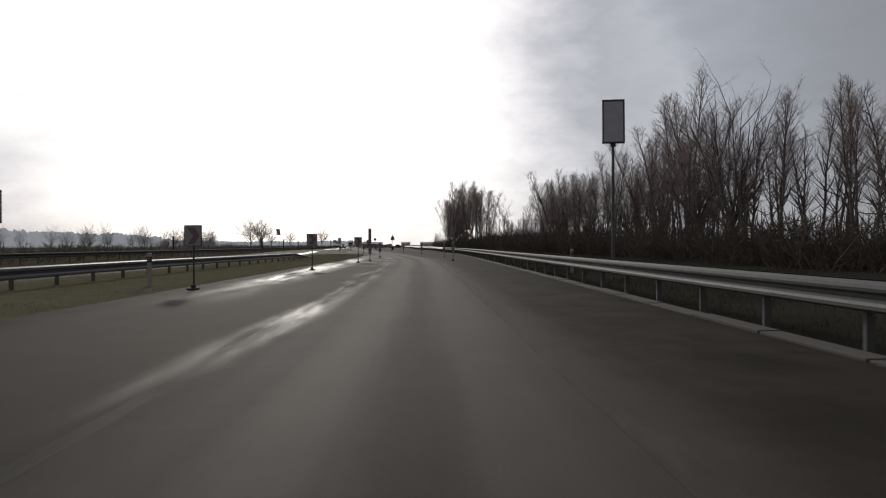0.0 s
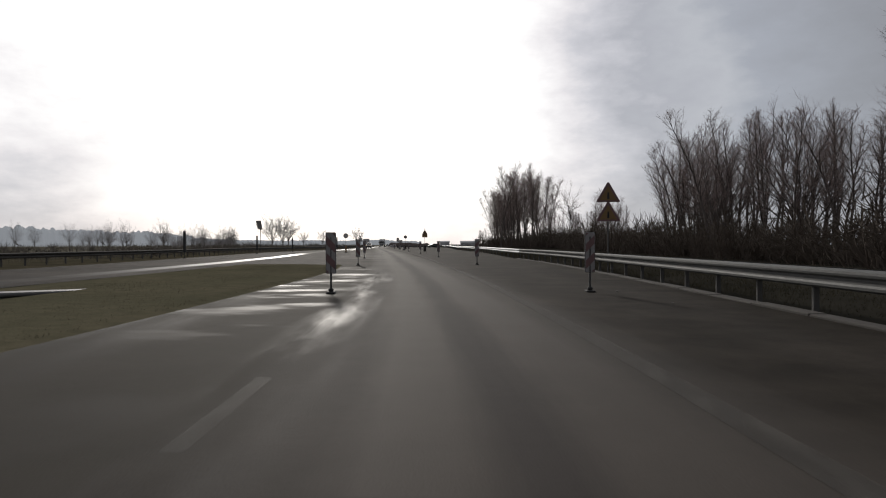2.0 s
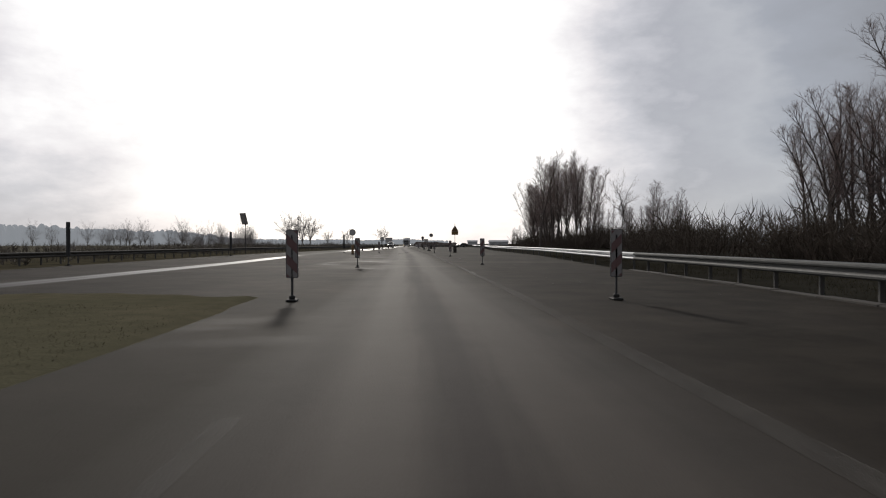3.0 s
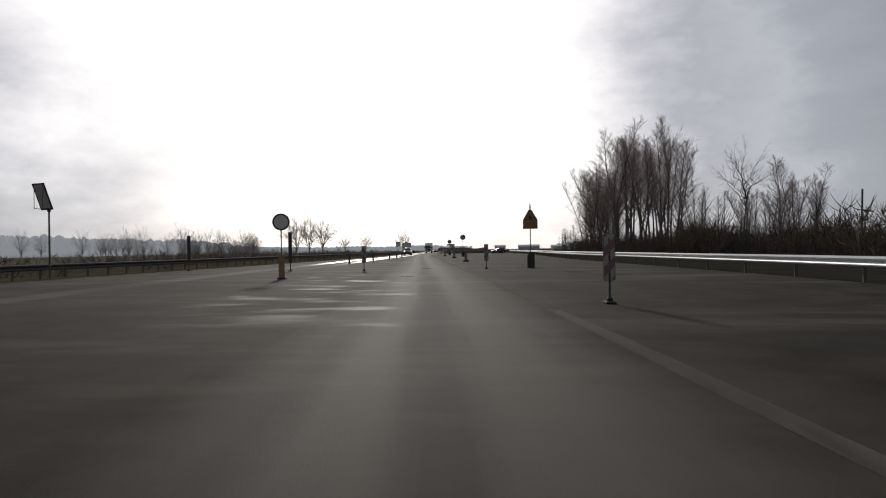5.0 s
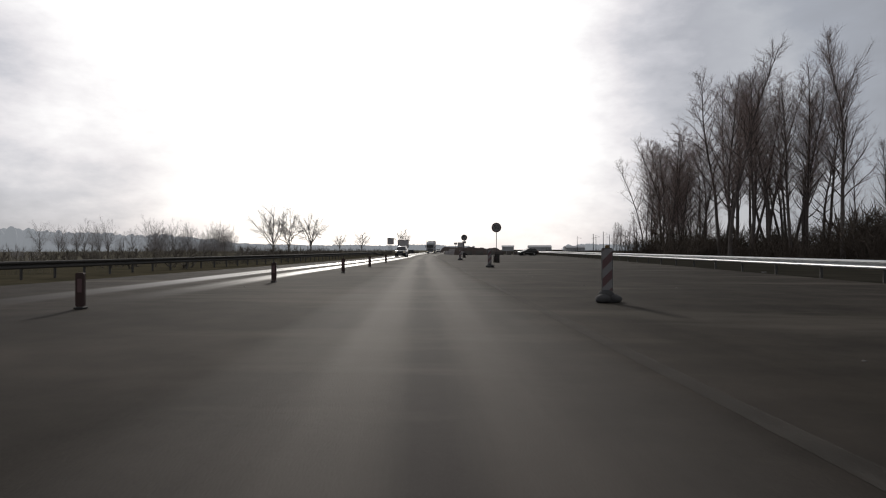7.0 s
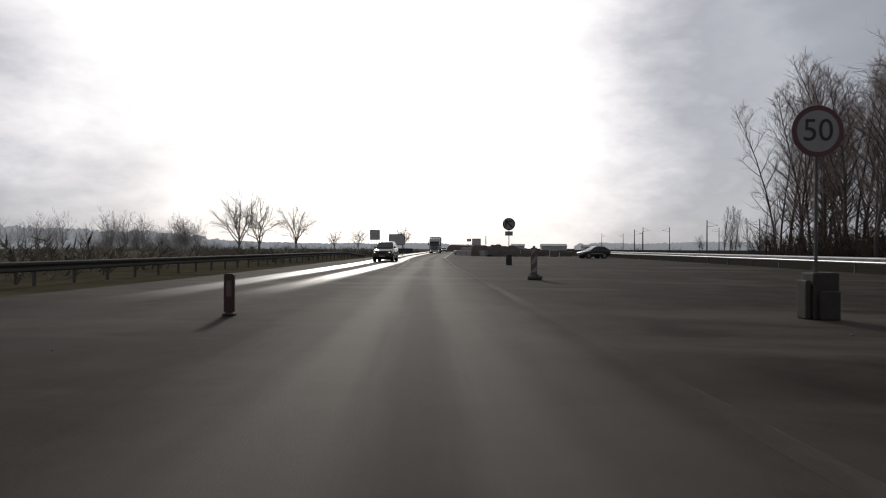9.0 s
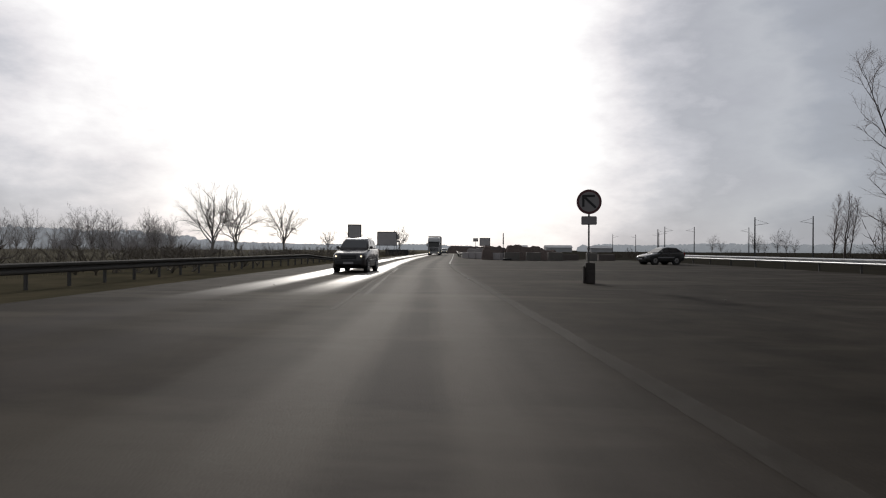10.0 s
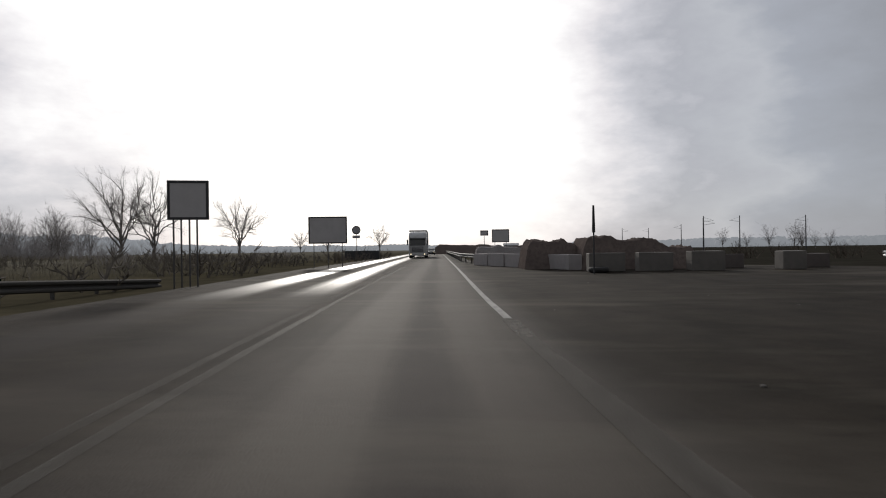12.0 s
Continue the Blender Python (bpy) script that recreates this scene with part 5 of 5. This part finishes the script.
def reeds():
    """Rough weeds over the west field, gathered in patches."""
    rng = np.random.default_rng(8)
    verts, faces = [], []
    while len(faces) < 42000:
        y = rng.uniform(20, 430)
        out = 3.5 + 110 * rng.random() ** 1.7
        x = lerp_line(LEFT_EDGE, y) - 3.0 - out
        if noise.noise((x * 0.06, y * 0.06, 5)) + rng.uniform(-0.35, 0.35) < 0.0:
            continue
        for _ in range(3):
            h, a, b = rng.uniform(0.35, 1.1) * (0.7 + out / 90), rng.uniform(0, 6.28), rng.normal(0, 0.25, 2)
            w, px, py = 0.012 + out * 0.0003, x + rng.normal(0, 0.15), y + rng.normal(0, 0.15)
            i = len(verts)
            verts += [(px - w * math.cos(a), py - w * math.sin(a), -0.25), (px + w * math.cos(a), py + w * math.sin(a), -0.25), (px + b[0] * h, py + b[1] * h, h - 0.1)]
            faces.append((i, i + 1, i + 2))
    me = bpy.data.meshes.new("field_weeds")
    me.from_pydata(verts, [], faces)
    me.materials.append(WEEDS)
    single("field_weeds", me, None, "rough pale dead weeds over the open field", "weeds", kind="stuff")


WEEDS = earth_material("pale_dead_weeds", (0.27, 0.24, 0.185), (0.33, 0.295, 0.23), (0.18, 0.162, 0.125), 0.1)
reeds()


# ---------------------------------------------------------------- small litter and seams
def pebbles():
    rng = random.Random(9)
    bm = bmesh.new()
    for i in range(90):
        y = rng.uniform(20, 290)
        k = rng.random()
        x = lerp_line(EDGE, y) + (rng.uniform(1.0, 6.0) if k < 0.6 else rng.uniform(-12, -6.5))
        if y < 79 and k >= 0.6:
            x = lerp_line(MEDIAN_R, y) + rng.uniform(-0.3, 0.8)
        if x > lerp_line(KERB_R, y) - 0.2:
            continue
        r = rng.uniform(0.012, 0.032)
        own = bmesh.new()
        bmesh.ops.create_icosphere(own, subdivisions=1, radius=r)
        for v in own.verts:
            v.co = Vector((v.co.x * rng.uniform(0.8, 1.3) + x, v.co.y * rng.uniform(0.8, 1.3) + y, max(v.co.z, -r * 0.4) * 0.7 + r * 0.28))
        merge(bm, own)
    single("gravel_litter", bm, CONCRETE, "scattered pale stones and crumbs of rubble", "gravel", kind="stuff")


pebbles()


def scrap(x, y, w, turn, seed):
    """A crumpled pale scrap lying on the asphalt."""
    bm = bmesh.new()
    bmesh.ops.create_grid(bm, x_segments=6, y_segments=5, size=0.5)
    for v in bm.verts:
        v.co = Vector((v.co.x * w, v.co.y * w * 0.7, 0.02 + 0.05 * abs(noise.noise(v.co * 4 + Vector((seed, 0, 0))))))
    bmesh.ops.solidify(bm, geom=bm.faces[:], thickness=0.006)
    single("paper_scrap", bm, WHITE, "crumpled pale scrap lying on the asphalt", "litter", "scraps on the ground", m=pose(x, y, 0, 0, 0, turn))


for i, (x, y, w) in enumerate(((-9.2, 77.4, 0.2), (-10.6, 76.2, 0.16), (-8.6, 78.6, 0.14), (-27.8, 249.2, 0.085), (-5.6, 115.6, 0.16), (-3.2, 190.0, 0.25))):
    scrap(x, y, w, i * 40, i * 1.7)


# ---------------------------------------------------------------- distant sheds
SHED_WALL = worn("pale_cladding", (0.55, 0.545, 0.55), 0.8, 0, 0.25, 0.3)
SHED_ROOF = worn("pale_roof_sheet", (0.58, 0.58, 0.59), 0.8, 0, 0.25, 0.3)


def shed(x, y, w, d, h, turn):
    t = thing("distant_shed", pose(x, y, 0, 0, 0, turn), "pale low industrial shed far across the fields", "building", "distant sheds")
    part("wall", box(-w / 2, w / 2, -d / 2, d / 2, -0.2, h, 0.02), SHED_WALL, t)
    roof = bmesh.new()
    f = roof.faces.new([roof.verts.new(p) for p in ((-w / 2 - 0.4, -d / 2 - 0.5, h), (-w / 2 - 0.4, d / 2 + 0.5, h), (-w / 2 - 0.4, 0, h + d * 0.14))])
    r = bmesh.ops.extrude_face_region(roof, geom=[f])
    bmesh.ops.translate(roof, verts=[v for v in r["geom"] if isinstance(v, bmesh.types.BMVert)], vec=(w + 0.8, 0, 0))
    bmesh.ops.recalc_face_normals(roof, faces=roof.faces[:])
    part("roof", roof, SHED_ROOF, t)
    part("door", box(-1.8, 1.8, -d / 2 - 0.05, -d / 2 + 0.02, 0, h * 0.6), SHED_ROOF, t)


shed(4, 660, 18, 12, 3.0, 4)
shed(-22, 690, 10, 10, 3.4, 2)
shed(30, 640, 14, 10, 2.6, 8)


# ---------------------------------------------------------------- vehicles
def car_paint(name, color):
    m = Mat(name, color, 0.3, 0.0)
    m.b.inputs["Coat Weight"].default_value = 0.8
    m.b.inputs["Coat Roughness"].default_value = 0.08
    dust = m.ramp(m.noise(2.5, 5), (0.4, 0.0), (0.75, 1.0))
    m.base(m.mix(m.mt("MULTIPLY", dust, 0.35), color, (0.10, 0.09, 0.075)))
    m.rough(m.mt("ADD", m.mt("MULTIPLY", dust, 0.3), 0.25))
    return m.m


def glass_material():
    m = Mat("dark_car_glass", (0.03, 0.032, 0.034), 0.08, 0.0, 1.0)
    return m.m


def lamp_material(name, color, strength):
    m = Mat(name, (0.8, 0.8, 0.8), 0.15)
    m.b.inputs["Emission Color"].default_value = (*color, 1)
    m.b.inputs["Emission Strength"].default_value = strength
    return m.m


GLASS = glass_material()
HEADLIGHT = lamp_material("lit_headlight", (1.0, 0.80, 0.5), 2.0)
LENS = worn("clear_lamp_lens", (0.36, 0.36, 0.37), 0.15, 0.2, 0.2, 6)
CHROME = worn("dull_chrome", (0.62, 0.62, 0.63), 0.25, 0.9, 0.2, 5)
TAIL = worn("red_lamp_lens", (0.30, 0.012, 0.012), 0.2, 0, 0.2, 6)
PAINT_SUV = car_paint("dark_aubergine_car_paint", (0.036, 0.030, 0.033))
PAINT_DARK = car_paint("dark_green_grey_car_paint", (0.025, 0.028, 0.028))
PAINT_WHITE = car_paint("white_truck_paint", (0.55, 0.55, 0.55))
TARP = worn("grey_trailer_tarpaulin", (0.36, 0.37, 0.39), 0.7, 0, 0.4, 1.5)


def loft(sections, bm=None):
    """Skin over closed rings of points with equal counts, capped at both ends."""
    own = bmesh.new()
    rings = [[own.verts.new(p) for p in ring] for ring in sections]
    for a, b in zip(rings, rings[1:]):
        for i in range(len(a)):
            j = (i + 1) % len(a)
            own.faces.new((a[i], a[j], b[j], b[i]))
    own.faces.new(rings[0][::-1])
    own.faces.new(rings[-1])
    bmesh.ops.recalc_face_normals(own, faces=own.faces[:])
    for f in own.faces:
        f.smooth = True
    return merge(bm, own)


def body_ring(y, half, z0, z1, r=0.12):
    """A rounded cross-section at y."""
    pts = []
    for cx, cz, a0 in ((half - r, z1 - r, 0), (-half + r, z1 - r, 90), (-half + r * 0.6, z0 + r * 0.6, 180), (half - r * 0.6, z0 + r * 0.6, 270)):
        rr = r if a0 < 180 else r * 0.6
        for i in range(4):
            a = radians(a0 + 30 * i)
            pts.append((cx + rr * math.cos(a), y, cz + rr * math.sin(a)))
    return pts


def wheel(parent, x, y, r, w):
    side = 1 if x > 0 else -1
    tyre = part("wheel", rod((x - side * w, y, r), (x, y, r), r, r, 28), BLACK, parent, "black tyre")
    part("rim", rod((x - side * 0.05, y, r), (x + side * 0.012, y, r), r * 0.64, r * 0.60, 20), CHROME, tyre, "grey alloy rim")
    part("hub", rod((x, y, r), (x + side * 0.025, y, r), r * 0.16, r * 0.12, 10), DARK, tyre)


def make_car(name, m, paint, label, length=4.5, width=1.84, height=1.75, lights=True, roof_rails=True):
    """An estate-shaped car, front at y=0 looking towards -y."""
    t = thing(name, m, label, "car")
    L, hw, belt = length, width / 2, height * 0.672
    part("body", loft([
        body_ring(0.00, hw * 0.76, 0.40, belt - 0.34, 0.16), body_ring(0.08, hw * 0.88, 0.33, belt - 0.25, 0.16), body_ring(0.25, hw * 0.96, 0.29, belt - 0.20, 0.17), body_ring(0.6, hw * 0.99, 0.27, belt - 0.13, 0.18),
        body_ring(1.25, hw, 0.27, belt - 0.01, 0.14), body_ring(1.6, hw, 0.27, belt, 0.09), body_ring(L - 0.5, hw, 0.28, belt + 0.02, 0.08),
        body_ring(L - 0.1, hw * 0.96, 0.32, belt - 0.02, 0.10), body_ring(L, hw * 0.88, 0.38, belt - 0.14, 0.10)]), paint, t)
    top = height
    cabin = part("cabin", loft([
        body_ring(1.16, hw * 0.86, belt - 0.12, belt + 0.02, 0.04), body_ring(1.92, hw * 0.74, belt - 0.1, top - 0.05, 0.10), body_ring(2.3, hw * 0.755, belt - 0.1, top, 0.12),
        body_ring(L - 0.75, hw * 0.76, belt - 0.1, top - 0.03, 0.12), body_ring(L - 0.12, hw * 0.82, belt - 0.1, belt + 0.1, 0.06)]), paint, t)
    # glazing, a little proud of the cabin
    own = bmesh.new()
    zs = (belt + 0.06, top - 0.12)
    a = [own.verts.new(p) for p in ((-hw * 0.78, 1.22, zs[0]), (hw * 0.78, 1.22, zs[0]), (hw * 0.66, 1.78, zs[1]), (-hw * 0.66, 1.78, zs[1]))]
    f = own.faces.new(a)
    r = bmesh.ops.extrude_face_region(own, geom=[f])
    bmesh.ops.translate(own, verts=[v for v in r["geom"] if isinstance(v, bmesh.types.BMVert)], vec=(0, 0.10, -0.05))
    bmesh.ops.recalc_face_normals(own, faces=own.faces[:])
    part("windscreen", own, GLASS, t, "dark windscreen")
    for side in (-1, 1):
        for y0, y1, y2, y3 in ((1.46, 2.28, 2.28, 1.86), (2.36, 3.16, 3.16, 2.36), (3.24, L - 0.42, L - 0.62, 3.24)):
            own = bmesh.new()
            x0, x1 = side * hw * 0.885, side * hw * 0.775
            vs = [own.verts.new(p) for p in ((x0, y0, belt + 0.05), (x0, y1, belt + 0.05), (x1, y2, top - 0.16), (x1, y3, top - 0.16))]
            f = own.faces.new(vs)
            r = bmesh.ops.extrude_face_region(own, geom=[f])
            bmesh.ops.translate(own, verts=[v for v in r["geom"] if isinstance(v, bmesh.types.BMVert)], vec=(-side * 0.1, 0, 0))
            bmesh.ops.recalc_face_normals(own, faces=own.faces[:])
            part("side_window", own, GLASS, t, "dark side window")
        part("mirror", box(side * hw * 1.02 - 0.09, side * hw * 1.02 + 0.09, 1.42, 1.56, belt + 0.0, belt + 0.15, 0.03, seg=2), paint, t)
        lamp = part("headlight", box(side * (hw - 0.25) - 0.11, side * (hw - 0.25) + 0.11, -0.005, 0.2, belt - 0.45, belt - 0.31, 0.04, seg=2), LENS, t, "clear headlight")
        if lights:
            part("bulb", rod((side * (hw - 0.22), -0.02, belt - 0.38), (side * (hw - 0.22), 0.02, belt - 0.38), 0.042, 0.042, 16), HEADLIGHT, lamp, "lit yellow-white lamp")
        part("fog_lamp", rod((side * (hw - 0.35), 0.0, 0.45), (side * (hw - 0.35), 0.06, 0.45), 0.06, 0.06, 14), LENS, t)
        part("side_moulding", box(side * hw * 1.0 - 0.015, side * hw * 1.0 + 0.015, 1.1, L - 0.9, 0.56, 0.66, 0.008), LENS, t, "pale side moulding")
        part("tail_lamp", box(side * hw * 0.86 - 0.08, side * hw * 0.86 + 0.08, L - 0.12, L + 0.005, 0.75, belt + 0.02, 0.02), TAIL, t)
        if roof_rails:
            part("roof_rail", rod((side * hw * 0.66, 1.9, top + 0.02), (side * hw * 0.66, L - 0.8, top + 0.015), 0.016, 0.018, 8), CHROME, t, "silver roof rail")
        for y in (0.82, L - 0.92):
            part("wheel_arch", rod((side * (hw - 0.16), y, 0.36), (side * (hw + 0.012), y, 0.36), 0.42, 0.42, 28), SIGN_BLACK, t)
            wheel(t, side * (hw + 0.02), y, 0.35, 0.22)
    part("bumper", box(-hw * 0.80, hw * 0.80, -0.06, 0.16, 0.38, belt - 0.55, 0.08, seg=3), DARK, t, "dark bumper")
    grille = part("grille", box(-0.40, 0.40, -0.03, 0.06, belt - 0.50, belt - 0.31, 0.02), SIGN_BLACK, t)
    for z in (belt - 0.45, belt - 0.37):
        part("slat", box(-0.38, 0.38, -0.042, 0.0, z - 0.012, z + 0.012, 0.004), STEEL_POST, grille)
    part("number_plate", box(-0.26, 0.26, -0.085, -0.06, 0.44, 0.55, 0.005), SIGN_BACK, t, "plain grey plate")
    part("underside", box(-hw * 0.8, hw * 0.8, 0.3, L - 0.3, 0.2, 0.3, 0.03), SIGN_BLACK, t)
    return t


make_car("suv", pose(-34.3, 254.5, 0, 0, 0, 3), PAINT_SUV, "dark oncoming off-road car with lit headlights", 4.2, 1.74, 1.80)
make_car("parked_car", pose(-15.1, 278.6, 0, 0, 0, -66), PAINT_DARK, "dark estate car standing on the works area", 3.9, 1.7, 1.5, False, False)
make_car("distant_car", pose(-45.4, 392, 0, 0, 0, 6), PAINT_DARK, "small dark car far along the oncoming lane", 4.2, 1.75, 1.5, True, False)
make_car("distant_car", pose(-42.6, 428, 0, 0, 0, 186), PAINT_DARK, "small dark car far ahead in the lane", 4.2, 1.75, 1.5, False, False)


def make_truck(m):
    t = thing("truck", m, "pale tractor unit with a tall grey trailer in the oncoming lane", "truck")
    part("cab", loft([body_ring(0.0, 1.18, 0.45, 2.9, 0.16), body_ring(0.12, 1.24, 0.40, 3.05, 0.18), body_ring(0.8, 1.25, 0.40, 3.65, 0.2), body_ring(2.1, 1.25, 0.45, 3.8, 0.15)]), PAINT_WHITE, t, "pale truck cab")
    part("windscreen", box(-1.08, 1.08, -0.03, 0.1, 1.75, 2.62, 0.06, seg=2), GLASS, t, "dark windscreen")
    part("visor", box(-1.12, 1.12, -0.16, 0.06, 2.64, 2.80, 0.03), SIGN_BLACK, t)
    gr = part("grille", box(-0.8, 0.8, -0.03, 0.06, 0.85, 1.6, 0.03), SIGN_BLACK, t)
    for z in (0.98, 1.15, 1.32, 1.48):
        part("slat", box(-0.76, 0.76, -0.045, 0.02, z - 0.03, z + 0.03, 0.008), CHROME, gr)
    part("bumper", box(-1.24, 1.24, -0.08, 0.2, 0.32, 0.72, 0.05, seg=2), PAINT_WHITE, t)
    for side in (-1, 1):
        lamp = part("headlight", box(side * 0.95 - 0.2, side * 0.95 + 0.2, -0.1, 0.0, 0.46, 0.66, 0.03), LENS, t)
        part("bulb", rod((side * 0.95, -0.115, 0.56), (side * 0.95, -0.09, 0.56), 0.07, 0.07, 14), HEADLIGHT, lamp)
        part("mirror", box(side * 1.42 - 0.1, side * 1.42 + 0.1, 0.1, 0.22, 1.85, 2.6, 0.03), SIGN_BLACK, t)
        part("side_window", box(side * 1.25 - 0.015, side * 1.25 + 0.015, 0.45, 1.25, 1.75, 2.55, 0.01), GLASS, t)
        for y, r in ((1.1, 0.5), (4.4, 0.5), (10.2, 0.5), (11.5, 0.5), (12.8, 0.5)):
            wheel(t, side * 1.24, y, r, 0.34)
    tr = part("trailer", box(-1.275, 1.275, 2.6, 15.6, 1.15, 4.0, 0.03), TARP, t, "tall grey trailer")
    part("trailer_rail", box(-1.29, 1.29, 2.58, 15.62, 1.05, 1.2, 0.01), DARK, tr)
    part("chassis", box(-0.5, 0.5, 1.0, 15.0, 0.7, 1.04), SIGN_BLACK, t)


make_truck(pose(-42.6, 349.5, 0, 0, 0, 5.6))
